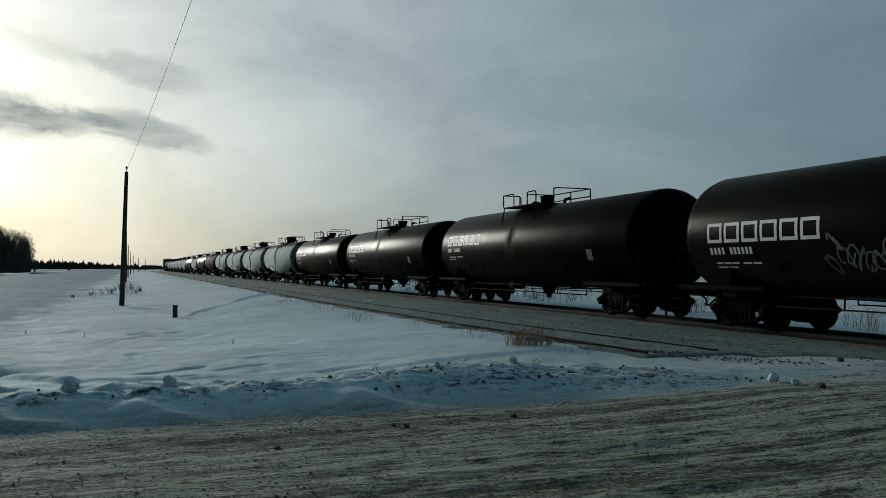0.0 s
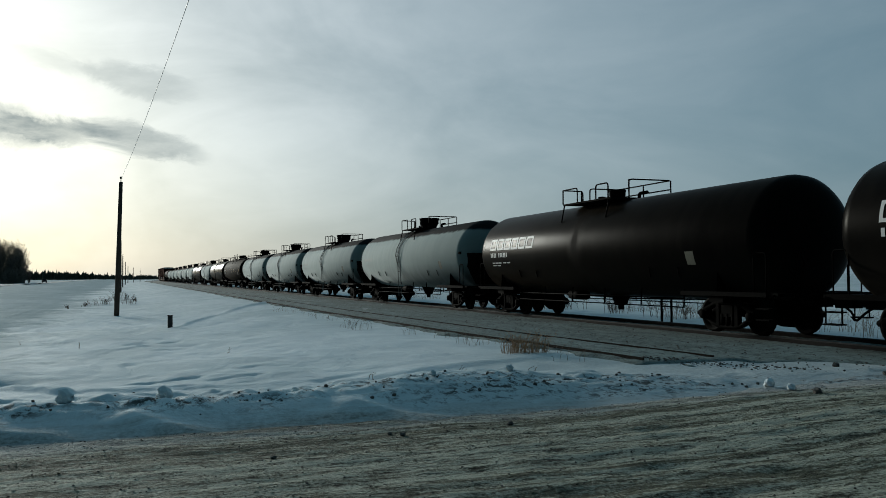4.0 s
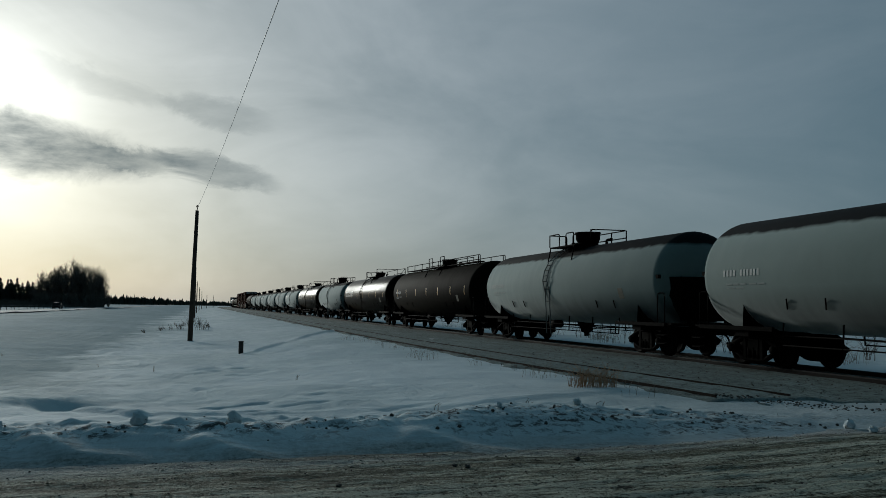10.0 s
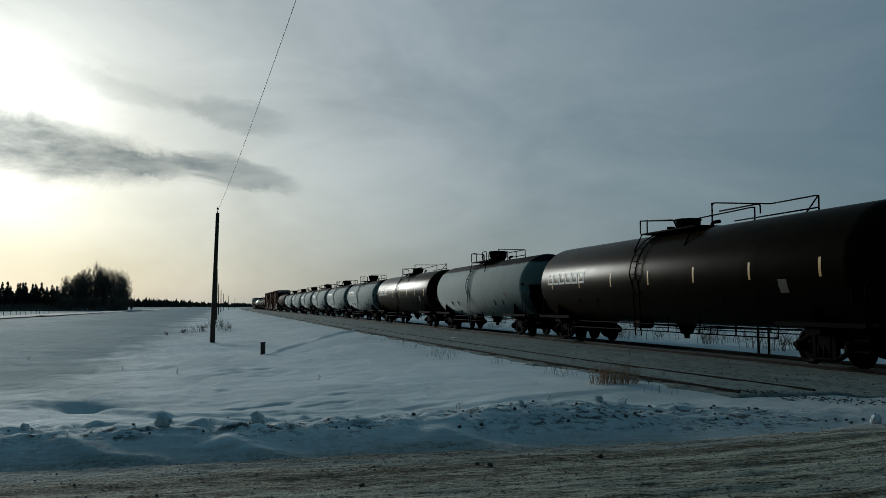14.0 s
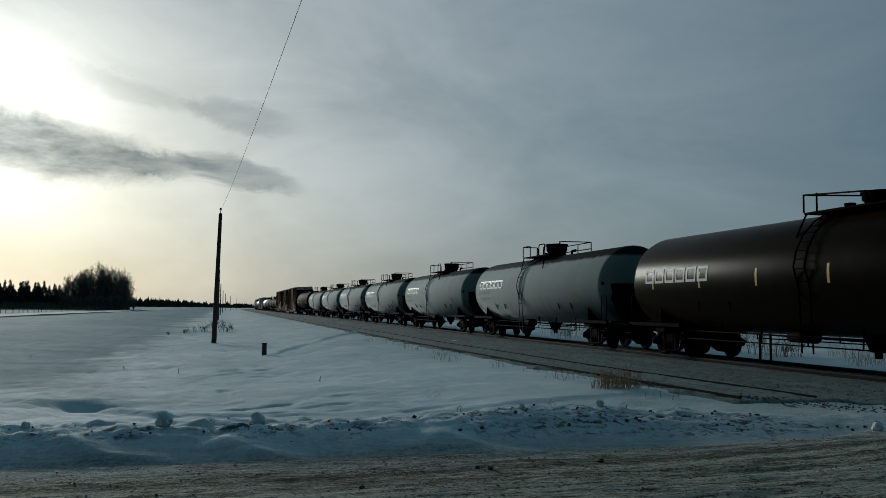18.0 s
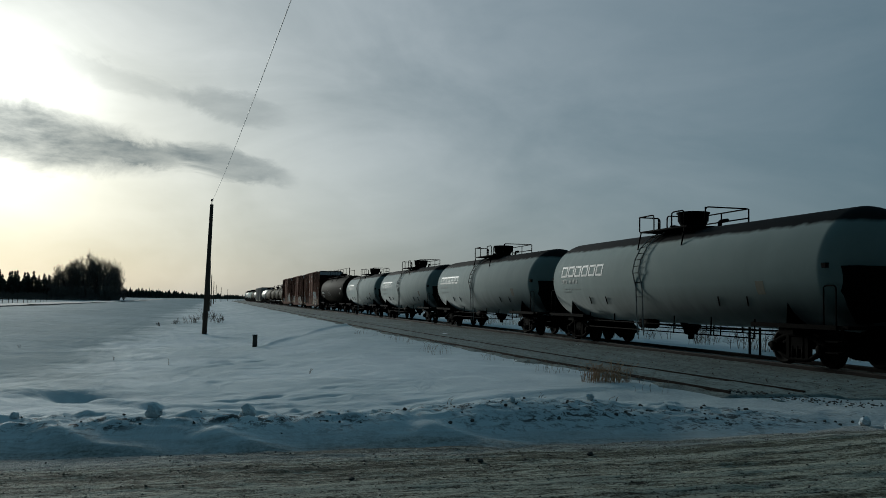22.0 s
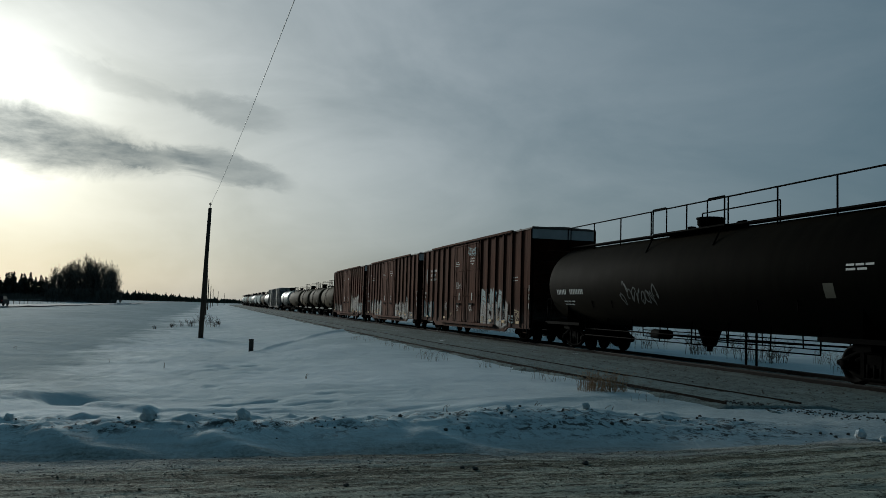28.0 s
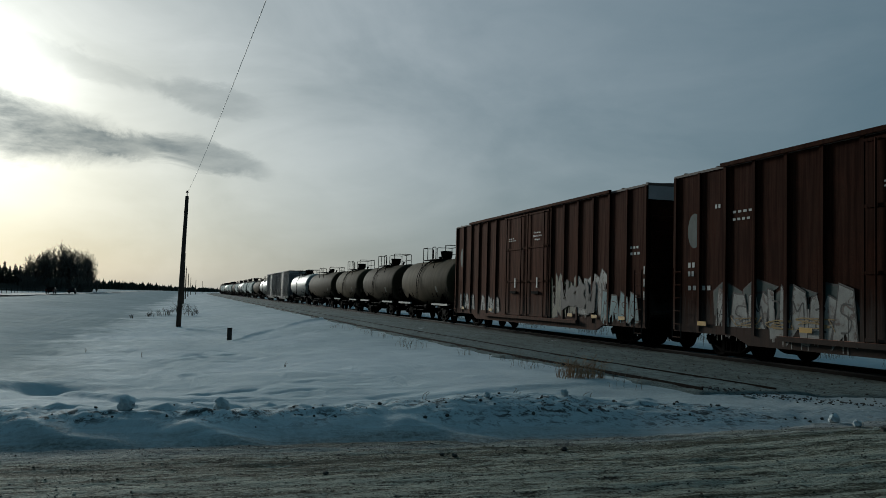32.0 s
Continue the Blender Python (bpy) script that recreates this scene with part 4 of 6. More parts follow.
def box_car(name, length, paint, label, seed, double_door=True, top=5.26, bottom=0.6):
    rnd = random.Random(seed)
    root = tagged(new(name), label, "boxcar", "cars of the passing train")
    h, w = length / 2 - 0.8, 1.52
    part("body", Build().box(-w, -h, bottom + 0.25, w, h, top - 0.06), paint, root)
    b = Build()
    for sx in (-1, 1):
        b.quad((0, -h - 0.04, top + 0.07), (0, h + 0.04, top + 0.07), (sx * (w + 0.04), h + 0.04, top - 0.02), (sx * (w + 0.04), -h - 0.04, top - 0.02))
        b.quad((sx * (w + 0.04), -h - 0.04, top - 0.02), (sx * (w + 0.04), h + 0.04, top - 0.02), (sx * (w + 0.04), h + 0.04, top - 0.09), (sx * (w + 0.04), -h - 0.04, top - 0.09))
    for s in (-1, 1):
        b.quad((-w - 0.04, s * (h + 0.04), top - 0.09), (w + 0.04, s * (h + 0.04), top - 0.09), (w + 0.04, s * (h + 0.04), top - 0.02), (0, s * (h + 0.04), top + 0.07), (-w - 0.04, s * (h + 0.04), top - 0.02))
    part("roof", b, "roof", root, "weathered brown ribbed roof")
    n = 12
    for i in range(n + 1):
        y = -h + 0.3 + (2 * h - 0.6) * i / n
        part("roof_rib", Build().box(-w + 0.1, y - 0.04, top - 0.02, w - 0.1, y + 0.04, top + 0.05), "roof", root)
    for s in (-1, 1):
        part("end_fascia", Build().box(-w, s * (h + 0.012) - 0.012, top - 0.52, w, s * (h + 0.012) + 0.012, top - 0.05), "fascia", root, "pale band with small markings across the end")
        for k in range(7):
            z = bottom + 0.55 + k * 0.5
            part("end_rib", Build().tube([(-w + 0.12, s * h, z), (w - 0.12, s * h, z)], 0.075, 8), paint, root)
    # side posts, doors and their gear
    d0, d1 = (2.45, -2.45) if double_door else (1.55, -1.55)
    for sx in (-1, 1):
        count = 6
        for s in (-1, 1):
            a = d0 + 0.12 if s > 0 else -d1 + 0.12
            for i in range(count + 1):
                y = s * (a + (h - 0.06 - a) * i / count)
                part("side_post", Build().box(sx * w - 0.075, y - 0.06, bottom + 0.1, sx * w + 0.075, y + 0.06, top - 0.08), paint, root)
        leaves = ((d0, 0.02), (-0.02, d1)) if double_door else ((d0, d1),)
        for a, e in leaves:
            b = Build().box(sx * (w + 0.05) - 0.04, e, bottom + 0.2, sx * (w + 0.05) + 0.04, a, top - 0.2)
            door = part("door", b, paint, root, "corrugated plug door")
            for k in range(4):
                z = bottom + 0.2 + (top - bottom - 0.4) * k / 3
                part("door_rib", Build().box(sx * (w + 0.09) - 0.03, e, z - 0.035, sx * (w + 0.09) + 0.03, a, z + 0.035), paint, door)
            for y in (e + 0.35, a - 0.35):
                part("lock_rod", Build().tube([(sx * (w + 0.15), y, bottom + 0.15), (sx * (w + 0.15), y, top - 0.2)], 0.025, 6), paint, door)
            part("door_handle", Build().box(sx * (w + 0.14) - 0.03, (a + e) / 2 - 0.35, bottom + 1.1, sx * (w + 0.14) + 0.03, (a + e) / 2 + 0.35, bottom + 1.2), "black", door)
        part("door_track", Build().box(sx * (w + 0.12) - 0.06, -5.2, bottom + 0.02, sx * (w + 0.12) + 0.06, 5.2, bottom + 0.14), paint, root)
        part("top_track", Build().box(sx * (w + 0.09) - 0.05, -7.6, top - 0.07, sx * (w + 0.09) + 0.05, 7.6, top + 0.03), paint, root)
        # the sill drops in the middle
        b = Build()
        pr = [(-h, bottom + 0.28), (-h, bottom + 0.05), (-h + 2.9, bottom + 0.05), (-h + 3.5, bottom - 0.17), (h - 3.5, bottom - 0.17), (h - 2.9, bottom + 0.05), (h, bottom + 0.05), (h, bottom + 0.28)]
        b.quad(*[(sx * (w + 0.03), y, z) for y, z in pr]).quad(*[(sx * (w - 0.05), y, z) for y, z in reversed(pr)])
        for (ya, za), (yb, zb) in zip(pr, pr[1:]):
            b.quad((sx * (w + 0.03), ya, za), (sx * (w - 0.05), ya, za), (sx * (w - 0.05), yb, zb), (sx * (w + 0.03), yb, zb))
        part("side_sill", b, paint, root)
        for s in (-1, 1):
            b = Build()
            for y in (s * (h - 0.1), s * (h - 0.55)):
                b.tube([(sx * (w + 0.14), y, bottom - 0.15), (sx * (w + 0.14), y, bottom + 1.9)], 0.02, 5)
            lad = part("ladder", b, paint, root)
            for k in range(6):
                z = bottom - 0.12 + 0.38 * k
                part("rung", Build().tube([(sx * (w + 0.14), s * (h - 0.1), z), (sx * (w + 0.14), s * (h - 0.55), z)], 0.014, 5), paint, lad)
    for s in (-1, 1):
        truck(root, s * (h - 2.1))
        coupler(root, s * length / 2, s)
        part("end_sill", Build().box(-w + 0.1, s * h - 0.15, bottom + 0.05, w - 0.1, s * h + 0.15, bottom + 0.4), "black", root)
        part("bolster", Build().box(-w + 0.2, s * (h - 2.1) - 0.3, 0.72, w - 0.2, s * (h - 2.1) + 0.3, 0.95), "black", root)
    part("centre_sill", Build().box(-0.35, -h, 0.62, 0.35, h, 0.95), "black", root)
    part("brake_rigging", Build().box(-0.9, -1.4, 0.45, -0.3, -0.3, 0.75).tube([(-0.6, -h + 3, 0.6), (-0.6, h - 3, 0.6)], 0.04, 6), "black", root)
    part("brake_wheel", Build().lathe([(-0.02, 0.25), (0.0, 0.28), (0.02, 0.25), (0.0, 0.22), (-0.02, 0.25)], "y", 16, (-0.55, -h - 0.2, 2.6)), "black", root)
    return root


def plate(b, x, y, z, w, h):
    b.quad((x, y, z), (x, y - w, z), (x, y - w, z + h), (x, y, z + h))


MAT["ladder"] = surface("dirty_white_ladder", (0.3, 0.3, 0.29), (0.12, 0.11, 0.1), 0.6, 0, 3, 40, 0.1)
MAT["roof"] = surface("weathered_brown_roof", (0.07, 0.045, 0.038), (0.12, 0.10, 0.09), 0.75, 0.0, 1.5, 30, 0.1)
MAT["fascia"] = surface("pale_end_band", (0.45, 0.47, 0.48), (0.34, 0.35, 0.36), 0.55, 0, 2, 40, 0.1)

WHITE = dict(length=19.25, R=1.56, zc=2.42, paint="white", style="white")
DARK = dict(length=19.0, R=1.56, zc=2.38, paint="dark", style="dark")
LABEL = {
    "white": "white tank car with sooty crown and black head shields",
    "dark": "black tank car with a dark spill streak below its dome",
    "brown": "soot-brown long tank car with curved crown railings",
    "low": "black long tank car with yellow reflector strips and low handrail",
    "tan": "dark oil-stained tank car with a tall full-length handrail",
    "short": "short dark brown tank car with a tall railing",
    "silver": "bright silver tank car far down the train",
    "grey": "plain grey boxcar among the tank cars",
}


MAT["spray_white"] = surface("chalky_white_spray_paint", (0.36, 0.36, 0.34), (0.2, 0.19, 0.18), 0.7, 0, 2.5, 30, 0.1, (0.4, 0.7), (0.08, 0.04, 0.03), (0.52, 0.62), 3.0)
MAT["spray_teal"] = surface("teal_spray_paint", (0.13, 0.28, 0.31), (0.08, 0.17, 0.2), 0.7, 0, 2.5, 30, 0.1, (0.4, 0.7), (0.08, 0.06, 0.05), (0.58, 0.68), 3.0)
MAT["spray_ochre"] = surface("ochre_spray_paint", (0.38, 0.24, 0.07), (0.25, 0.15, 0.05), 0.7, 0, 2.5, 30, 0.1)
MAT["spray_olive"] = surface("olive_spray_paint", (0.17, 0.16, 0.09), (0.11, 0.1, 0.06), 0.7, 0, 2.5, 30, 0.1)
MAT["spray_dim"] = surface("dark_green_spray_paint", (0.03, 0.065, 0.06), (0.02, 0.04, 0.038), 0.75, 0, 2.5, 30, 0.1)
MAT["spray_grey"] = surface("thin_grey_spray_paint", (0.12, 0.14, 0.14), (0.07, 0.085, 0.085), 0.75, 0, 2.5, 30, 0.1)
MAT["spray_dark"] = surface("black_spray_paint", (0.015, 0.016, 0.018), (0.03, 0.03, 0.03), 0.7, 0, 2.5, 30, 0.1)


def ribbon(b, pts, w):
    """A flat thick stroke through points on one plane."""
    pts = [Vector(p) for p in pts]
    n0 = len(b.v)
    for i, p in enumerate(pts):
        d = (pts[min(i + 1, len(pts) - 1)] - pts[max(i - 1, 0)]).normalized()
        s = Vector((0, -d.z, d.y)) * w / 2
        k = 0.75 + 0.5 * abs(math.sin(i * 2.3 + p.y))
        b.v += [tuple(p - s * k), tuple(p + s * k)]
    for i in range(len(pts) - 1):
        b.f.append((n0 + 2 * i, n0 + 2 * i + 1, n0 + 2 * i + 3, n0 + 2 * i + 2))
        b.smooth.append(False)


STROKES = (((0, 0), (0.1, 1), (0.5, 0.5), (0.85, 1), (1, 0)), ((1, 0.9), (0.2, 1), (0, 0.6), (0.9, 0.45), (0.8, 0.05), (0, 0)), ((0, 1), (0.1, 0), (0.9, 0.1), (1, 1)), ((0, 0), (0.45, 1), (1, 0), (0.75, 0.4), (0.2, 0.4)),
           ((0.2, 0), (0.1, 1), (0.8, 0.8), (0.9, 0.55), (0.2, 0.5), (1, 0)), ((0.9, 0.8), (0.5, 1), (0.05, 0.6), (0.2, 0.05), (0.95, 0.1), (0.9, 0.45)), ((0, 1), (0.9, 0.95), (0.1, 0.1), (1, 0)))


FORMS = (((0, 0), (0.1, 0.9), (0.4, 1), (0.5, 0.55), (0.7, 1), (1, 0.85), (0.8, 0)), ((0.05, 0.1), (0, 0.75), (0.35, 1), (0.95, 0.8), (0.6, 0.6), (1, 0.35), (0.7, 0)),
         ((0, 0), (0.25, 1), (0.75, 0.9), (1, 0.05), (0.65, 0), (0.5, 0.3)), ((0.1, 0), (0, 1), (0.3, 0.95), (0.35, 0.3), (0.65, 0.3), (0.7, 1), (1, 0.9), (0.9, 0.05)))


def letterform(b, x, y, z, w, h, rnd, grow=0.0):
    """One sprayed block figure with ragged corners; grow swells it for an outline."""
    form = rnd.choice(FORMS)
    pts = [(u + rnd.uniform(-0.07, 0.07), v + rnd.uniform(-0.06, 0.06)) for u, v in form]
    mid = (sum(u for u, _ in pts) / len(pts), sum(v for _, v in pts) / len(pts))
    b.quad(*[(x, y + w * (0.5 - mid[0] - (u - mid[0]) * (1 + grow / w)), z + h * (mid[1] - 0.5 + (v - mid[1]) * (1 + grow / h))) for u, v in pts])


def swash(b, x, y, z, w, h, rnd, fat=0.3):
    """One sprayed figure: a fat wavering stroke."""
    form = rnd.choice(STROKES)
    pts = [(x, y + w * (0.5 - u) + rnd.uniform(-0.06, 0.06), z + h * (v - 0.5) + rnd.uniform(-0.06, 0.06)) for u, v in form]
    ribbon(b, rounded(pts, 0.12, 3), fat * min(w, h))


def spray(root, areas, seed):
    """Plain spray-painted shapes low on a boxcar's near side: (y from, y to, z low, z high, material, count)."""
    rnd = random.Random(seed)
    layer = 0
    for y0, y1, z0, z1, material, count in areas:
        for i in range(count):
            w = abs(y1 - y0) / count * (0.9 + 0.3 * rnd.random())
            y = y0 + (y1 - y0) * (i + 0.5) / count
            h = (z1 - z0) * (0.75 + 0.3 * rnd.random())
            z = (z0 + z1) / 2 + 0.1 * (rnd.random() - 0.5)
            layer += 1
            skin = -1.523 if abs(y) > 2.5 else -1.643
            tag = z1 - z0 < 0.65
            if not tag:
                state = rnd.getstate()
                b = Build()
                letterform(b, skin - 0.0012 * layer, y, z, w, h, rnd, 0.09)
                part("spray_outline", b, "spray_dark", root)
                rnd.setstate(state)
                layer += 1
                b = Build()
                letterform(b, skin - 0.0012 * layer, y, z, w, h, rnd)
                part("spray_shape", b, material, root)
                # paint that ran down from the figure, and a thin inner line
                b = Build()
                for _ in range(3):
                    dy, run = y + rnd.uniform(-0.4, 0.4) * w, rnd.uniform(0.12, 0.4) * h
                    ribbon(b, [(skin - 0.0012 * layer - 0.0004, dy, z + h * 0.1), (skin - 0.0012 * layer - 0.0004, dy, z - h * 0.45 - run * 0.4)], 0.035)
                part("paint_run", b, material, root)
                layer += 1
                b = Build()
                swash(b, skin - 0.0012 * layer, y, z, w * 0.5, h * 0.5, rnd, 0.1)
                part("inner_line", b, "spray_dark", root)
            else:
                b = Build()
                for dy, k in ((0, 1.0), (-0.1, 0.8), (0.12, 0.7)):
                    swash(b, skin - 0.0012 * layer - 0.0003 * (1 - k), y + dy, z, w * k, h * k, rnd, 0.1)
                part("spray_shape", b, material, root)


def fittings(root, h, bottom):
    """Reflector plates, door placards and a faded round emblem on a boxcar's near side."""
    for y in (8.7, 4.5, -4.3, -6.3, -8.3):
        b = Build()
        plate(b, -1.612, y, bottom + 0.26, 0.42, 0.12)
        part("reflector", b, "yellow", root, "dirty amber reflector plate")
    for z in (1.55, 1.95, 2.35):
        b = Build()
        plate(b, -1.605, -h + 0.1, z, 0.07, 0.26)
        part("reflector", b, "faint", root, "white reflector strip on the corner post")
    for y in (1.15, -1.3):
        b = Build()
        plate(b, -1.646, y, 1.95, 0.13, 0.42)
        part("placard", b, "faint", root, "small white door placard")
    b = Build()
    b.quad(*[(-1.524, 9.0 + 0.34 * math.cos(a), 3.55 + 0.5 * math.sin(a)) for a in [k * math.pi / 10 for k in range(20)]])
    part("emblem", b, "spray_dim", root, "faded round emblem")


def wording(root, lines_of, y, z, size):
    """Readable stencilled words on the near side, centred on y, top line first."""
    for k, words in enumerate(lines_of):
        cu = bpy.data.curves.new("wording", "FONT")
        cu.body, cu.size, cu.align_x = words, size, "CENTER"
        carrier = bpy.data.objects.new("wording", cu)
        bpy.context.scene.collection.objects.link(carrier)
        me = bpy.data.meshes.new_from_object(carrier.evaluated_get(bpy.context.evaluated_depsgraph_get()))
        bpy.data.objects.remove(carrier)
        bpy.data.curves.remove(cu)
        me.materials.clear()
        me.materials.append(MAT["letter"])
        me.transform(Matrix(((0, 0, -1, -1.65), (-1, 0, 0, y), (0, 1, 0, z - k * size * 1.25), (0, 0, 0, 1))))
        part("wording", me, None, root, "small white stencilled words")


def stencils(root, rows, material="faint"):
    for y, z, w, h in rows:
        b, n = Build(), max(2, round(w / 0.22))
        for i in range(n):
            plate(b, -1.645 if abs(y) < 2.45 else -1.53, y - w * i / n, z, w * 0.62 / n, h * 0.8)
        part("stencil", b, material, root)


def scrawl(root, R, zc, y0, y1, z0, z1):
    """Loose sprayed loops that follow the tank's curve."""
    rnd = random.Random(31)
    for k in range(9):
        b = Build()
        y, z = y0 + (y1 - y0) * (k + 0.5) / 9, rnd.uniform(z0 + 0.1, z1 - 0.1)
        pts = [(y + 0.16 * math.cos(a * 0.9 + k) + 0.012 * a, z + rnd.uniform(0.12, 0.26) * math.sin(a * 1.1 + k * 2)) for a in [i * 0.5 for i in range(14)]]
        n0 = len(b.v)
        for i, (py, pz) in enumerate(pts):
            qy, qz = pts[min(i + 1, 13)]
            oy, oz = pts[max(i - 1, 0)]
            d = Vector((qy - oy, qz - oz)).normalized() * 0.022
            for s in (-1, 1):
                v = pz + s * d.x
                b.v.append((-math.sqrt(max(0.0, R * R - (v - zc) ** 2)) - 0.006 - 0.0005 * k, py - s * d.y, v))
        for i in range(13):
            b.f.append((n0 + 2 * i, n0 + 2 * i + 1, n0 + 2 * i + 3, n0 + 2 * i + 2))
            b.smooth.append(True)
        part("spray_shape", b, "spray_grey", root, "grey sprayed loop")


CARS = []  # (object, centre along the train)


def make_train():
    kinds = {}

    def get(key):
        if key in kinds:
            return copy_thing(kinds[key], Matrix())
        if key == "white":
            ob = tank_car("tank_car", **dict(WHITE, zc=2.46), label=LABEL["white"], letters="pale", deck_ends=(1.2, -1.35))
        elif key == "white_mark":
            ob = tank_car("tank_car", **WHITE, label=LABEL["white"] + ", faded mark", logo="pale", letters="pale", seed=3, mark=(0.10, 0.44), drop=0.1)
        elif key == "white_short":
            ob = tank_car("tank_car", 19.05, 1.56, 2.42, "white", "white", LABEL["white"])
        elif key == "dark":
            ob = tank_car("tank_car", **DARK, label=LABEL["dark"], logo="letter", letters="letter", mark=(0.12, 0.44), drop=0.1)
        elif key == "dark_scrawl":
            ob = tank_car("tank_car", **DARK, label="black tank car with a grey sprayed scrawl beside its mark", logo="letter", letters="letter", mark=(-0.24, 0.49), drop=0.47)
            scrawl(ob, DARK["R"], DARK["zc"], 3.3, 1.5, 1.5, 2.15)
        elif key == "low":
            ob = tank_car("tank_car", 21.3, 1.58, 2.42, "dull", "low", LABEL["low"], letters="faint")
        elif key == "long":
            ob = tank_car("tank_car", 22.1, 1.58, 2.42, "brown", "long", LABEL["brown"], logo="letter", mark=(-0.06, 0.46))
        elif key == "high":
            ob = tank_car("tank_car", 22.1, 1.58, 2.60, "dull", "high", LABEL["tan"], letters="letter")
            scrawl(ob, 1.58, 2.60, 3.2, 0.6, 1.9, 2.5)
        elif key == "short":
            ob = tank_car("tank_car", 13.5, 1.4, 2.35, "umber", "short", LABEL["short"])
        elif key == "short_tan":
            ob = tank_car("tank_car", 13.5, 1.4, 2.35, "tan", "short", "short oil-stained tan tank car with a tall railing")
        elif key == "brown":
            ob = tank_car("tank_car", 19.2, 1.45, 2.35, "umber", "dark", "soot-brown tank car with a small dome")
        elif key == "silver":
            ob = tank_car("tank_car", 18.3, 1.5, 2.4, "silver", "white", LABEL["silver"])
        elif key == "red_a":
            ob = box_car("boxcar", 21.6, "boxred", "rust-red boxcar with double doors and teal spray paint", 5)
            spray(ob, [(9.7, 7.2, 0.62, 1.95, "spray_teal", 3), (8.9, 8.3, 1.1, 1.9, "spray_white", 1), (1.7, 0.7, 2.6, 3.0, "spray_white", 2), (-0.6, -2.2, 4.4, 4.8, "spray_teal", 3), (4.4, 3.8, 1.4, 1.9, "spray_white", 2), (1.5, 1.1, 1.3, 1.85, "spray_white", 1), (-1.0, -1.4, 1.3, 1.85, "spray_white", 1), (3.2, 2.9, 1.0, 1.3, "spray_ochre", 1), (-2.7, -6.4, 1.35, 2.55, "spray_teal", 4), (-2.75, -7.0, 0.6, 1.9, "spray_white", 5), (-2.8, -3.3, 0.85, 1.15, "spray_ochre", 1), (-5.4, -5.9, 0.9, 1.2, "spray_ochre", 1), (-7.1, -7.9, 0.85, 1.3, "spray_teal", 1), (-8.0, -8.8, 0.9, 1.5, "spray_ochre", 1)], 11)
            stencils(ob, [(8.1, 3.78, 1.5, 0.17), (8.1, 3.5, 1.2, 0.17), (8.1, 3.22, 1.4, 0.17), (9.5, 2.35, 0.3, 0.18), (9.5, 2.1, 0.3, 0.16), (1.9, 4.1, 0.7, 0.05), (1.9, 4.0, 0.9, 0.05), (1.9, 3.9, 0.8, 0.05), (-7.6, 3.0, 0.7, 0.06), (-7.6, 2.85, 0.7, 0.06)])
            wording(ob, ("Close And Lock", "Both Doors Before", "Moving Car"), -1.35, 4.2, 0.115)
        elif key == "red_b":
            ob = box_car("boxcar", 21.6, "boxred", "rust-red boxcar with large white spray-painted shapes", 6)
            spray(ob, [(8.0, 2.7, 1.0, 2.05, "spray_dim", 4), (8.0, 2.7, 0.55, 1.9, "spray_white", 7), (7.2, 3.4, 0.9, 1.2, "spray_ochre", 3), (-2.7, -7.2, 0.6, 1.85, "spray_white", 6), (-7.2, -8.9, 0.62, 1.15, "spray_white", 3), (-3.2, -6.4, 0.9, 1.15, "spray_ochre", 3), (-6.6, -7.2, 1.9, 2.2, "spray_teal", 1)], 12)
            stencils(ob, [(9.3, 2.5, 0.4, 0.18), (9.3, 2.25, 0.35, 0.18), (9.3, 1.85, 0.5, 0.16), (8.6, 1.85, 0.5, 0.16), (8.0, 4.1, 0.3, 0.14), (7.2, 3.9, 0.9, 0.08), (7.2, 3.7, 0.8, 0.08), (1.9, 4.1, 0.7, 0.05), (1.9, 4.0, 0.9, 0.05)])
            wording(ob, ("Close And Lock", "Both Doors Before", "Moving Car"), -1.35, 4.2, 0.115)
        elif key == "red_c":
            ob = box_car("boxcar", 21.6, "boxred", "rust-red boxcar with white and olive spray paint", 7)
            spray(ob, [(9.3, 6.8, 0.75, 1.7, "spray_white", 5), (5.9, 3.2, 0.75, 1.6, "spray_white", 4), (-2.6, -5.4, 0.8, 2.5, "spray_olive", 4), (-5.0, -7.6, 0.8, 2.6, "spray_white", 3), (-7.0, -9.6, 0.7, 1.8, "spray_teal", 4), (-3.6, -6.6, 1.1, 2.2, "spray_dark", 4)], 13)
            stencils(ob, [(-8.9, 3.2, 0.6, 0.1), (-8.9, 3.0, 0.7, 0.1), (1.9, 4.1, 0.7, 0.05), (1.9, 4.0, 0.9, 0.05)])
            wording(ob, ("Close And Lock", "Both Doors Before", "Moving Car"), -1.35, 4.2, 0.115)
        elif key == "grey":
            ob = box_car("boxcar", 17.9, "boxgrey", LABEL["grey"], 6, False, 4.6, 0.7)
        if key.startswith("red"):
            fittings(ob, 10.0, 0.6)
        kinds[key] = ob
        return ob

    size = {"white": 19.2, "white_mark": 19.35, "white_short": 19.05, "dark": 19.0, "dark_scrawl": 19.0, "low": 21.3, "long": 22.1, "high": 22.1, "short": 13.5, "short_tan": 13.5, "brown": 19.2, "silver": 18.3, "red_a": 21.6, "red_b": 21.6, "red_c": 21.6, "grey": 17.9}
    order = ["dark_scrawl"] + ["dark"] * 3 + ["white"] * 4 + ["low", "long", "white_short", "long"] + ["white_mark"] * 6 + ["high"] + ["red_a", "red_b", "red_c"] + ["short_tan", "short", "short_tan", "brown", "silver", "grey", "grey", "silver", "brown"]
    order += ["white", "white", "silver", "white", "brown", "white", "white", "silver", "white", "white", "brown", "white", "white", "white"]
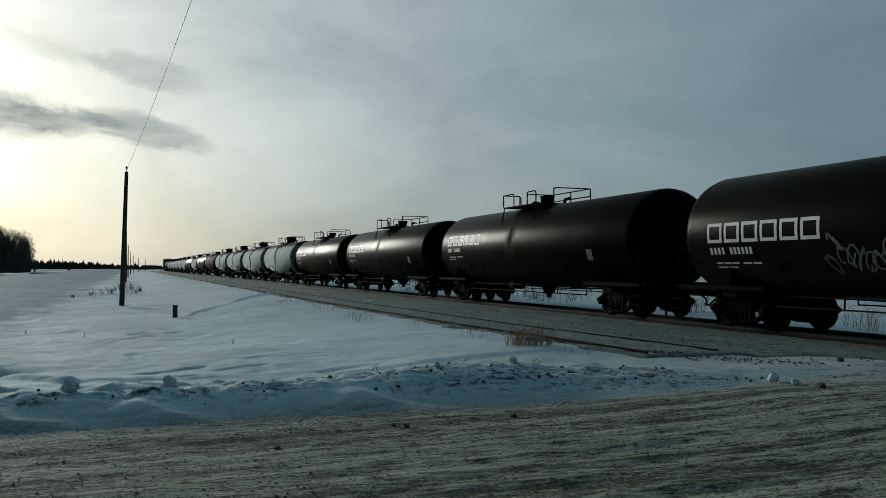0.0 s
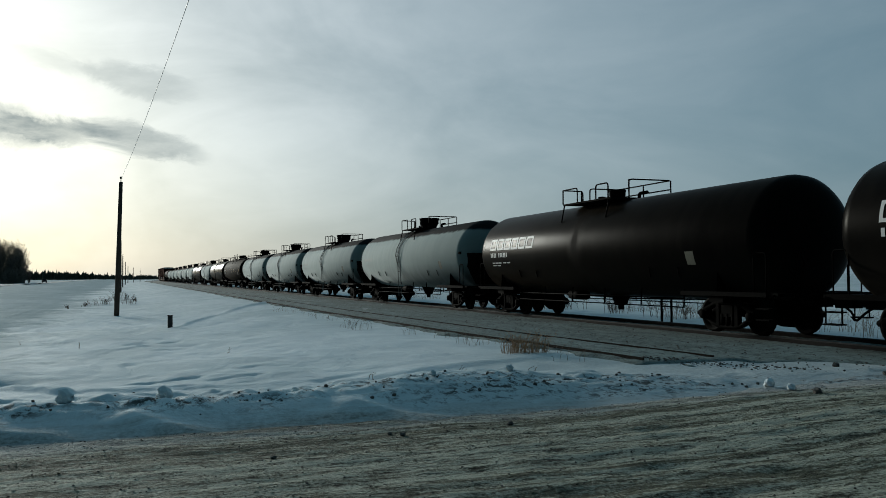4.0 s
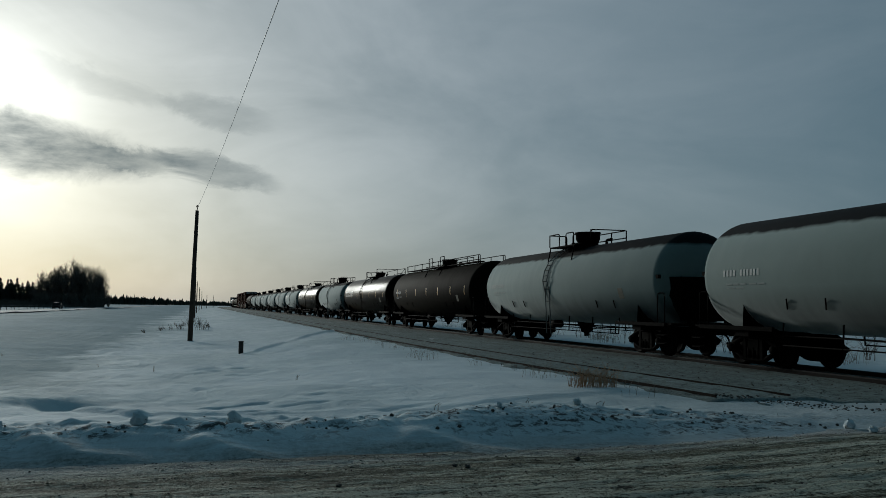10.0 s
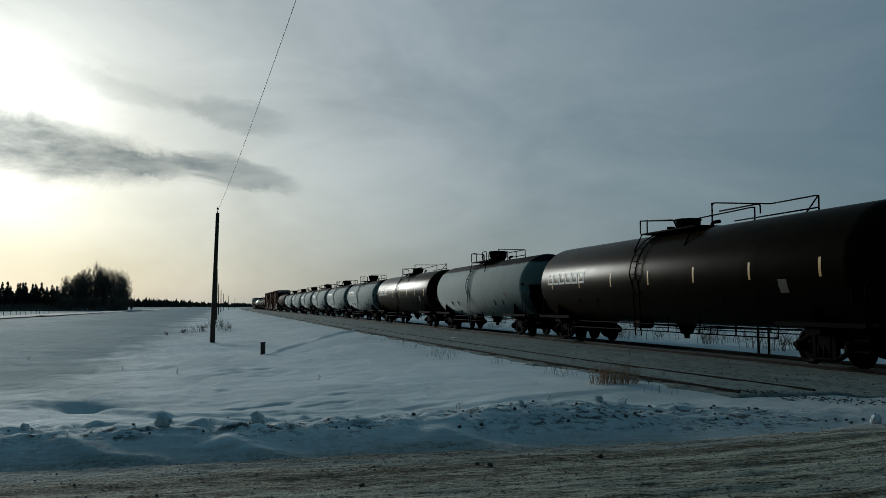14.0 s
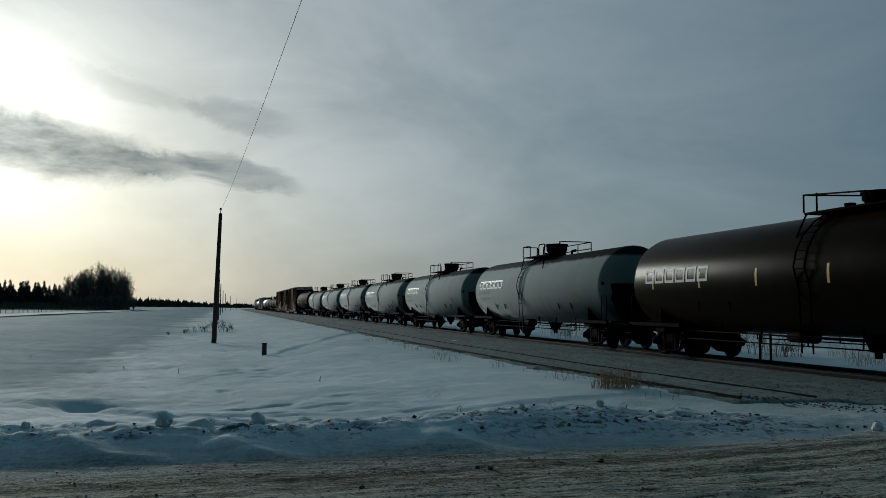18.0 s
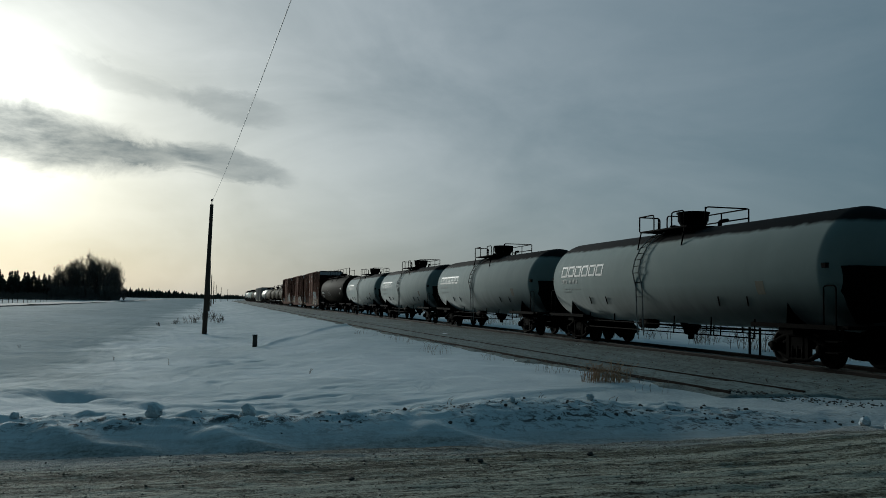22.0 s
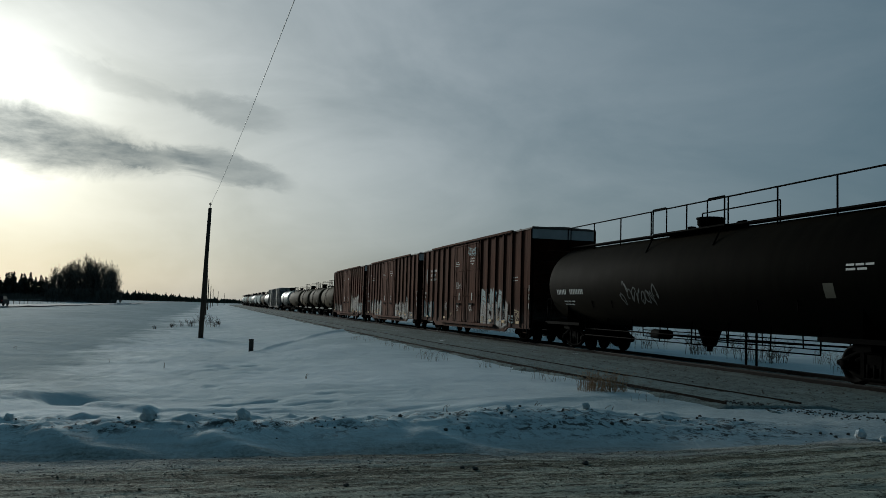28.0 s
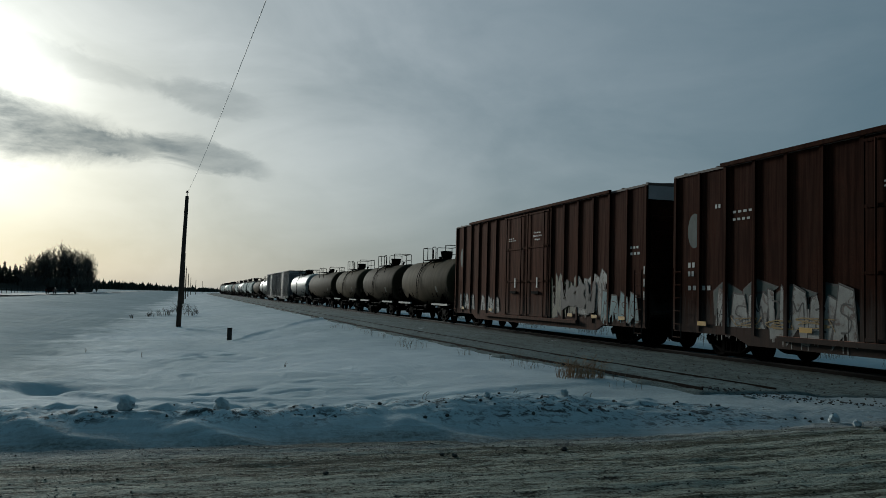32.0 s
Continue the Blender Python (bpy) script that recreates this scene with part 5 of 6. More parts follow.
    at = 3.0 - sum(size[k] for k in order[:12])
    for k in order:
        CARS.append((get(k), at + size[k] / 2, k))
        at += size[k]


make_train()


def gone(t):
    """How far the train has rolled since the twentieth second."""
    s = t - 20
    return 12.8714 * s + 0.04961 * s * s - 0.000221 * s ** 3


def car_pose(y):
    yaw = 0.0 if y < 385 else -math.degrees(math.atan(2 * (y - 385) / 1500))
    return pose(curve_x(y), y, RAIL_Z, 0, 0, yaw)


def train_motions():
    for ob, centre, kind in CARS:
        walk(ob, [(t, car_pose(centre - gone(t))) for t in range(0, 33)])
        near = [k / 30 for k in range(0, 961) if 2 < centre - gone(k / 30) < 52]
        if not near:
            continue
        times = sorted({0.0, 32.0, *near})
        for bogie in [o for o in ob.children if o.name.startswith("truck")]:
            for w in [o for o in bogie.children if o.name.startswith("wheelset")]:
                place = w.location.copy()
                held = lambda t: min(max(t, near[0]), near[-1])
                walk(w, [(t, Matrix.Translation(place) @ pose(0, 0, 0, math.degrees((gone(held(t)) - gone(near[0])) / WHEEL_R) % 360)) for t in times])

# ---- poles, wires, posts ----


def pole(x, y, z, height, r, label, lean=0.0):
    root = tagged(new("utility_pole"), label, "utility pole", "pole line beside the track")
    root.matrix_basis = pose(x, y, z, 0, lean, 0)
    part("shaft", Build().tube([(0, 0, -0.4), (0, 0, height * 0.5), (0, 0, height)], [r, r * 0.85, r * 0.68], 12), "wood", root)
    part("pin", Build().tube([(0, 0, height - 0.1), (0, 0, height + 0.22)], 0.03, 6), "black", root)
    part("insulator", Build().lathe([(0, 0.05), (0.05, 0.08), (0.12, 0.06), (0.17, 0.0)], "z", 10, (0, 0, height + 0.2)), "black", root)
    return root


POLES = [(-0.46, 56.6), (-0.62, 146.0), (-0.5, 240.0), (0.2, 334.0), (1.4, 428.0), (4.6, 522.0), (9.8, 616.0)]
for i, (px, py) in enumerate(POLES):
    pz = ground_z(px, py)
    pole(px, py, pz, 8.35 if i else 5.95 - pz, 0.16, "tall weathered wooden pole standing in snow", 0.0 if i else 1.4)
pole(2.9, -37.0, ground_z(2.9, -37.0), 7.9, 0.16, "tall weathered wooden pole across the road")


def wire():
    pts = []
    for k in range(31):
        u = k / 30
        y = 56.6 - 93.6 * u
        pts.append((-0.26 + 3.16 * u, y, 6.12 - 0.95 * (1 - ((y - 9.8) / 46.8) ** 2)))
    thing("power_line", Build().tube(pts, 0.0085, 6), "cable", "single sagging overhead wire", "wire")


MAT["cable"] = surface("weathered_cable", (0.42, 0.41, 0.4), (0.5, 0.49, 0.48), 0.6, 0, 3, 40, 0)
wire()

# short marker post in the field
pz = ground_z(1.83, 38.4)
marker = tagged(new("marker_post"), "short weathered grey marker post in the snow", "post")
marker.location = (1.83, 38.4, pz)
part("stake", Build().box(-0.1, -0.06, -0.3, 0.1, 0.06, 0.52), "tie", marker)
part("cap", Build().box(-0.11, -0.07, 0.52, 0.11, 0.07, 0.55), "black", marker)

# two posts behind the main track
for px, py in ((19.0, 27.4), (19.4, 27.35)):
    z = ground_z(px, py)
    ob = tagged(new("line_post"), "dark steel post standing in snow behind the track", "post", "posts behind the track")
    ob.location = (px, py, z)
    part("shaft", Build().tube([(0, 0, -0.3), (0, 0, 1.7)], 0.045, 8), "black", ob)
    part("cap", Build().box(-0.06, -0.06, 1.7, 0.06, 0.06, 1.74), "black", ob)

# ---- highway, fence, vehicles ----
HIGHWAY = -34.9
MAT["asphalt"] = surface("snow_blown_asphalt", (0.25, 0.26, 0.27), (0.55, 0.57, 0.58), 0.85, 0, 0.3, 6, 0.2, (0.4, 0.6), stretch=(1, 0.15, 1))


def highway_z(x, y):
    return ground_z(HIGHWAY, y) + 0.16


sheet("highway", lines([(HIGHWAY - 4, HIGHWAY + 4, 1.0)]), lines([(-300, 60, 30), (60, 400, 8), (400, 1500, 50)]), highway_z, "asphalt", "distant highway blown over with snow", "highway")


def fence():
    root = tagged(new("field_fence"), "low wire fence with wooden posts beyond the highway", "fence")
    pts = []
    for i in range(46):
        y = 130 + i * 5.5
        x = -46.0 + 0.2 * math.sin(i * 1.7)
        z = ground_z(x, y)
        pts.append((x, y, z))
        part("fence_post", Build().tube([(x, y, z - 0.2), (x, y, z + 1.25)], 0.07, 6), "wood", root)
    for h in (0.55, 1.1):
        part("fence_wire", Build().tube([(x, y, z + h) for x, y, z in pts], 0.012, 4), "cable", root)


fence()
MAT["car_dark"] = surface("dark_vehicle_paint", (0.008, 0.009, 0.010), (0.014, 0.014, 0.016), 0.7, 0.0, 2, 40, 0, spec=0.1)
MAT["car_grey"] = surface("grey_vehicle_paint", (0.018, 0.019, 0.021), (0.026, 0.027, 0.03), 0.7, 0.0, 2, 40, 0, spec=0.1)
MAT["glass"] = surface("dark_window_glass", (0.008, 0.009, 0.010), (0.012, 0.013, 0.014), 0.35, 0, 2, 40, 0, spec=0.15)
MAT["lamp"] = surface("lamp_lens", (0.18, 0.175, 0.16), (0.14, 0.135, 0.12), 0.25, 0, 2, 40, 0)
MAT["tail"] = surface("red_tail_lens", (0.35, 0.02, 0.015), (0.25, 0.015, 0.01), 0.3, 0, 2, 40, 0)
MAT["rubber"] = surface("tyre_rubber", (0.02, 0.02, 0.02), (0.035, 0.035, 0.035), 0.85, 0, 4, 40, 0.1)


def prism(profile, half):
    """A side profile (y, z) pushed out to both sides and slightly drawn in at the top."""
    b = Build()
    top = max(z for _, z in profile)
    l = [(-half * (1 - 0.12 * (z / top) ** 2), y, z) for y, z in profile]
    r = [(-x, y, z) for x, y, z in l]
    n = len(profile)
    b.v = l + r
    b.f = [tuple(range(n)), tuple(range(2 * n - 1, n - 1, -1))] + [(i, n + i, n + (i + 1) % n, (i + 1) % n) for i in range(n)]
    b.smooth = [False] * len(b.f)
    return b


def vehicle(kind, paint, label):
    root = tagged(new(kind), label, "vehicle", "traffic on the highway")
    if kind == "pickup_truck":
        body = [(2.75, 0.45), (2.8, 0.95), (2.55, 1.08), (1.35, 1.18), (0.75, 1.78), (-0.75, 1.8), (-0.95, 1.2), (-2.75, 1.2), (-2.8, 0.5)]
        cab, axles = [(1.2, 1.2), (0.72, 1.72), (-0.72, 1.74), (-0.88, 1.22)], (1.75, -1.75)
    else:
        body = [(2.3, 0.4), (2.35, 0.85), (2.1, 1.0), (1.15, 1.1), (0.55, 1.68), (-1.95, 1.72), (-2.3, 1.1), (-2.35, 0.45)]
        cab, axles = [(1.0, 1.12), (0.52, 1.6), (-1.85, 1.64), (-2.1, 1.12)], (1.45, -1.4)
    shell = part("body", prism(body, 0.96), paint, root)
    part("window_band", prism(cab, 1.0), "glass", root, "dark side and front windows")
    for s in (-1, 1):
        part("headlight", Build().box(s * 0.72 - 0.16, axles[0] + 0.98, 0.72, s * 0.72 + 0.16, axles[0] + 1.08, 0.9), "lamp", root)
        part("tail_light", Build().box(s * 0.78 - 0.1, axles[1] - 1.08, 0.8, s * 0.78 + 0.1, axles[1] - 0.92, 1.05), "tail", root)
        for y in axles:
            w = part("wheel", Build().lathe([(s * 0.74, 0.0), (s * 0.74, 0.3), (s * 0.77, 0.36), (s * 0.95, 0.36), (s * 0.98, 0.3), (s * 0.98, 0.22)], "x", 18, (0, y, 0.36)), "rubber", root)
            part("rim", Build().lathe([(s * 0.95, 0.22), (s * 0.97, 0.2), (s * 0.93, 0.08), (s * 0.95, 0.0)], "x", 14, (0, y, 0.36)), "wheel", w)
    part("bumper", Build().box(-0.9, axles[0] + 1.0, 0.42, 0.9, axles[0] + 1.14, 0.62), "black", root)
    return root


TRAFFIC = [(vehicle("pickup_truck", "car_dark", "dark pickup truck approaching on the highway"), HIGHWAY - 1.8, 217.0, 11.0, -34.5, 180),
           (vehicle("sport_utility", "car_grey", "grey sport utility vehicle driving away on the highway"), HIGHWAY + 1.8, 216.0, 30.0, 31.0, 0),
           (vehicle("pickup_truck", "car_dark", "dark pickup truck following along the highway"), HIGHWAY + 1.8, 175.0, 30.0, 30.6, 0)]


def traffic_motions():
    for ob, x, y0, t0, v, yaw in TRAFFIC:
        walk(ob, [(t, pose(x, y0 + v * (t - t0), highway_z(x, y0 + v * (t - t0)) + 0.01, 0, 0, yaw)) for t in range(0, 33)])


# ---- trees ----
MAT["bark"] = surface("grey_poplar_bark", (0.06, 0.052, 0.045), (0.1, 0.09, 0.08), 0.9, 0, 4, 40, 0.3)
MAT["twig"] = surface("bare_twigs", (0.13, 0.11, 0.09), (0.20, 0.17, 0.14), 0.9, 0, 4, 40, 0)
MAT["needle"] = surface("dark_spruce_needles", (0.045, 0.056, 0.042), (0.08, 0.088, 0.064), 0.85, 0, 2, 20, 0)
MAT["grass"] = surface("dead_russet_grass", (0.30, 0.17, 0.09), (0.42, 0.28, 0.16), 0.8, 0, 8, 60, 0)
MAT["weed"] = surface("dead_weeds", (0.16, 0.12, 0.08), (0.26, 0.2, 0.14), 0.8, 0, 8, 60, 0)
MAT["willow"] = surface("bare_willow_stems", (0.07, 0.055, 0.042), (0.13, 0.1, 0.075), 0.85, 0, 8, 60, 0)


def bare_tree(seed, height):
    """Trunk with limbs, and a crown of many thin twigs."""
    rnd = random.Random(seed)
    trunk, crown = Build(), Build()

    def grow(p, d, length, r, depth):
        pts, rr = [p], [r]
        q, v = Vector(p), Vector(d)
        for _ in range(3):
            v = (v + Vector((rnd.uniform(-1, 1), rnd.uniform(-1, 1), rnd.uniform(-0.2, 0.6))) * 0.16).normalized()
            q = q + v * length / 3
            pts.append(tuple(q))
            rr.append(r * (1 - 0.17 * len(pts) / 1.3))
        (trunk if depth < 2 else crown).tube(pts, rr, 6 if depth < 2 else 3, False)
        if depth >= 4:
            return
        for k in range({0: 12, 1: 7, 2: 4, 3: 4}[depth]):
            u = rnd.uniform(0.25 if depth else 0.05, 1.0)
            i = min(2, int(u * 3))
            base = Vector(pts[i]).lerp(Vector(pts[i + 1]), u * 3 - i)
            out = Vector((rnd.uniform(-1, 1), rnd.uniform(-1, 1), rnd.uniform(0.4, 1.25))).normalized()
            nd = (v * 0.55 + out).normalized()
            grow(tuple(base), nd, length * rnd.uniform(0.42, 0.66), max((0.06, 0.045, 0.03, 0.02)[depth], r * 0.5), depth + 1)

    grow((0, 0, -0.3), (0, 0, 1), height * 0.52, height * 0.014, 0)
    return trunk, crown


def spruce(seed, height):
    rnd = random.Random(seed)
    trunk, crown = Build().tube([(0, 0, -0.3), (0, 0, height)], [height * 0.013, 0.03], 6), Build()
    z = height * 0.06
    while z < height * 0.985:
        reach = (height - z) * rnd.uniform(0.22, 0.42) + 0.3
        for k in range(rnd.randint(9, 13)):
            a = rnd.uniform(0, 2 * math.pi)
            l = reach * rnd.uniform(0.55, 1.1)
            c, s = math.cos(a), math.sin(a)
            tip = (c * l, s * l, z - 0.22 * l + rnd.uniform(-0.2, 0.2))
            w = 0.2 * l + 0.12
            mid = (c * l * 0.55, s * l * 0.55)
            crown.quad((0, 0, z + 0.25), (mid[0] - s * w, mid[1] + c * w, z - 0.05 * l), tip)
            crown.quad((0, 0, z + 0.25), tip, (mid[0] + s * w, mid[1] - c * w, z - 0.05 * l))
            crown.quad((0, 0, z + 0.1), (mid[0], mid[1], z + 0.06 * l), tip, (mid[0], mid[1], z - 0.3 * l - 0.15))
        z += rnd.uniform(0.35, 0.6) * (0.5 + 0.5 * (height - z) / height) + 0.12
    return trunk, crown


def plant(first, name, parts_of, label, category, group, x, y, turn, size, store):
    if first not in store:
        trunk, crown = parts_of()
        root = tagged(new(name), label, category, group)
        part("trunk", trunk, "bark", root)
        part("crown", crown, "needle" if category == "conifer" else "twig", root)
        store[first] = root
        ob = root
        ob.matrix_basis = pose(x, y, ground_z(x, y), 0, 0, turn)
    else:
        ob = copy_thing(store[first], pose(x, y, ground_z(x, y), 0, 0, turn))
    ob.scale = (size, size, size)
    return ob


def grove():
    rnd, store = random.Random(4), {}
    for i in range(36):
        az = radians(-9.5 + 3.8 * (i + 0.5) / 36 + rnd.uniform(-0.12, 0.12))
        far = 420 + rnd.uniform(-14, 24)
        edge = 1.08 - 0.42 * abs((i - 20) / 18) ** 2
        plant("bare%d" % (i % 3), "poplar_tree", lambda: bare_tree(20 + i % 3, 17.0), "bare leafless poplar in a dense winter grove", "tree", "winter grove", far * math.sin(az), far * math.cos(az), rnd.uniform(0, 360), edge * rnd.uniform(1.06, 1.28), store)
    for i in range(64):
        az = radians(-9.6 + 4.2 * (i + 0.5) / 64 + rnd.uniform(-0.1, 0.1))
        far = 402 + rnd.uniform(-8, 14)
        plant("shrub%d" % (i % 3), "bare_shrub", lambda: bare_tree(30 + i % 3, 7.0), "bare brush at the foot of the winter grove", "shrub", "winter grove", far * math.sin(az), far * math.cos(az), rnd.uniform(0, 360), rnd.uniform(0.6, 1.1), store)
    for i in range(40):
        az = radians(-14.5 + 5.2 * i / 40 + rnd.uniform(-0.1, 0.1))
        far = 430 + rnd.uniform(-20, 30)
        plant("spruce%d" % (i % 3), "spruce_tree", lambda: spruce(40 + i % 3, 13.0), "dark spruce beside the winter grove", "conifer", "winter grove", far * math.sin(az), far * math.cos(az), rnd.uniform(0, 360), rnd.uniform(0.62, 1.02), store)


grove()


def brush():
    """Thin leafless undergrowth along the foot of the grove."""
    rnd, b = random.Random(8), Build()
    for i in range(2600):
        az, far = radians(rnd.uniform(-14.5, -5.7)), rnd.uniform(396, 404)
        x, y, h = far * math.sin(az), far * math.cos(az), rnd.uniform(1.2, 3.4)
        z = ground_z(x, y)
        b.tube([(x, y, z - 0.2), (x + rnd.uniform(-0.8, 0.8), y, z + h)], [0.09, 0.03], 3, False)
    thing("undergrowth", b, "twig", "thin leafless undergrowth along the foot of the grove", "undergrowth", "winter grove", "stuff")


brush()


def far_woods():
    """The low line of woods along the horizon."""
    rnd, b = random.Random(9), Build()
    for i in range(3600):
        az = rnd.uniform(-48, 3.5)
        far = rnd.uniform(1250, 1500)
        a = radians(az)
        x, y = far * math.sin(a), far * math.cos(a)
        z = ground_z(x, y) - 1
        tall = (14.0 if az < -3.6 else 14.0 - 5.5 * min(1.0, (az + 3.6) / 3.0)) * rnd.uniform(0.55, 1.0) + (3.0 if rnd.random() < 0.06 else 0)
        w = rnd.uniform(1.6, 4.5)
        for k in range(3):
            t = k * 2.1 + rnd.random()
            c, s = math.cos(t) * w, math.sin(t) * w
            b.quad((x - c, y - s, z), (x + c, y + s, z), (x + c * 0.5, y + s * 0.5, z + tall * 0.6), (x, y, z + tall), (x - c * 0.6, y - s * 0.6, z + tall * 0.55))
    thing("far_woods", b, "needle", "low dark line of woods on the horizon", "woods", kind="stuff")


far_woods()

# ---- weeds, clods and stones ----


def tuft(b, x, y, z, spread, height, count, rnd, thick=0.004):
    """Dead stems that lean and bend over, some forking into finer ones."""
    for _ in range(count):
        a, d = rnd.uniform(0, 6.283), spread * rnd.random() ** 0.7
        px, py = x + d * math.cos(a), y + d * math.sin(a)
        h = height * rnd.uniform(0.3, 1.1)
        lx, ly = rnd.gauss(0.12, 0.4) * h, rnd.gauss(0, 0.4) * h
        pz = z if z is not None else ground_z(px, py)
        mid, tip = Vector((px + lx * 0.3, py + ly * 0.3, pz + h * 0.55)), Vector((px + lx, py + ly, pz + h * rnd.uniform(0.75, 1.0)))
        b.tube([(px, py, pz - 0.05), mid, tip], [thick, thick * 0.8, thick * 0.45], 3, False)
        for _ in range(rnd.randint(0, 2)):
            q = mid.lerp(tip, rnd.uniform(-0.3, 0.8))
            e = q + Vector((rnd.uniform(-0.35, 0.35), rnd.uniform(-0.35, 0.35), rnd.uniform(0.0, 0.3))) * h
            b.tube([q, e], [thick * 0.6, thick * 0.35], 3, False)


def clump(name, x, y, spread, height, count, material, label, seed, thick=0.006, group=""):
    b, rnd = Build(), random.Random(seed)
    tuft(b, x, y, None, spread, height, count, rnd, thick)
    return thing(name, b, material, label, "dead grass", group, "stuff")


def willow(x, y, spread, height, seed, label="low bare willow bush in the snow near the pole", group="bushes by the pole"):
    """Thin stems leaning outwards, each forking into finer twigs."""
    b, rnd = Build(), random.Random(seed)
    for _ in range(rnd.randint(9, 17)):
        a, d = rnd.uniform(0, 6.283), spread * rnd.random() ** 1.5
        px, py, h = x + d * math.cos(a), y + d * math.sin(a), height * rnd.uniform(0.35, 1.1)
        z, lx, ly = ground_z(px, py), rnd.uniform(-0.6, 0.6) * h, rnd.uniform(-0.6, 0.6) * h
        pts = [Vector((px, py, z - 0.1)), Vector((px + lx * 0.3, py + ly * 0.3, z + h * 0.5)), Vector((px + lx, py + ly, z + h))]
        b.tube(pts, [0.014, 0.011, 0.006], 3, False)
        for _ in range(rnd.randint(3, 6)):
            q = pts[1].lerp(pts[2], rnd.uniform(-0.5, 0.8))
            e = q + Vector((rnd.uniform(-0.4, 0.4), rnd.uniform(-0.4, 0.4), rnd.uniform(0.1, 0.45))) * h
            b.tube([q, e], [0.009, 0.005], 3, False)
    return thing("willow_bush", b, "willow", label, "bush", group, "stuff")


clump("grass_clump", 7.72, 15.95, 0.5, 0.44, 190, "grass", "russet dead grass tuft beside the siding", 1, 0.0048)
rnd = random.Random(12)
for i in range(16):
    y = 14.2 + i * 1.9 + rnd.uniform(-0.8, 0.8)
    clump("weed_clump", 7.6 + siding_shift(y) + rnd.uniform(-0.8, 0.3), y, 0.4, rnd.uniform(0.2, 0.42), rnd.randint(4, 14), "weed", "thin dead weeds along the snowy siding", 60 + i, 0.0042, "weeds along the siding")
for i, (x, y, s, h) in enumerate(((-3.0, 76, 0.5, 0.5), (-2.3, 78, 0.8, 0.9), (-1.6, 80, 0.9, 1.1), (-0.9, 90, 0.9, 1.2), (0.0, 92, 0.9, 1.3), (0.5, 80, 0.8, 0.9), (0.9, 84, 0.6, 0.8), (-0.6, 104, 1.0, 1.6), (-4.0, 70, 0.3, 0.4))):
    willow(x, y, s * 0.9, h * 0.62, 90 + i)
for i in range(26):
    y = 17 + i * 2.1 + rnd.uniform(-1, 1)
    x = 20.2 + rnd.uniform(-0.6, 4.0)
    clump("weed_clump", x, y, 0.8, rnd.uniform(0.4, 1.0), 34, "weed", "dead weeds in snow behind the track", 130 + i, 0.006, "weeds behind the track")
for i, (x, y, s, h) in enumerate(((20.6, 33.5, 0.9, 1.15), (21.4, 30.8, 1.0, 1.3), (20.9, 28.6, 0.7, 0.9), (22.5, 24.6, 0.9, 1.0), (21.6, 39.5, 1.0, 1.1), (22.0, 46.0, 1.1, 1.2))):
    willow(x, y, s, h, 110 + i, "bare scrubby bush in the snow behind the track", "bushes behind the track")
for i, (x, y) in enumerate(((-3.1, 30), (-6.0, 24), (-1.2, 27), (2.5, 22), (3.8, 13.6), (5.2, 13.2), (6.1, 12.4), (-7.5, 38))):
    clump("weed_stalk", x, y, 0.1, 0.2, 3, "weed", "single dead weed stalks poking through snow", 170 + i, 0.006, "stalks in the field")


def lump(b, x, y, z, r, rnd, squash=0.75, rings=5, seg=8):
    """A rough clod."""
    n0, k = len(b.v), rnd.random() * 50
    for i in range(rings + 1):
        t = math.pi * i / rings
        for j in range(seg):
            a = 2 * math.pi * j / seg
            p = Vector((math.sin(t) * math.cos(a), math.sin(t) * math.sin(a), math.cos(t)))
            q = r * (1 + 0.45 * noise.noise(p * 1.6 + Vector((k, 0, 0))))
            b.v.append((x + p.x * q, y + p.y * q, z + p.z * q * squash))
    for i in range(rings):
        for j in range(seg):
            j2 = (j + 1) % seg
            b.f.append((n0 + i * seg + j, n0 + (i + 1) * seg + j, n0 + (i + 1) * seg + j2, n0 + i * seg + j2))
            b.smooth.append(False)


MAT["clod"] = snow_material("snow_capped_clod", (0.07, 0.063, 0.052), (0.53, 0.59), 7.0)
MAT["stone"] = surface("dark_road_stone", (0.05, 0.045, 0.04), (0.11, 0.1, 0.085), 0.85, 0, 8, 60, 0.3)


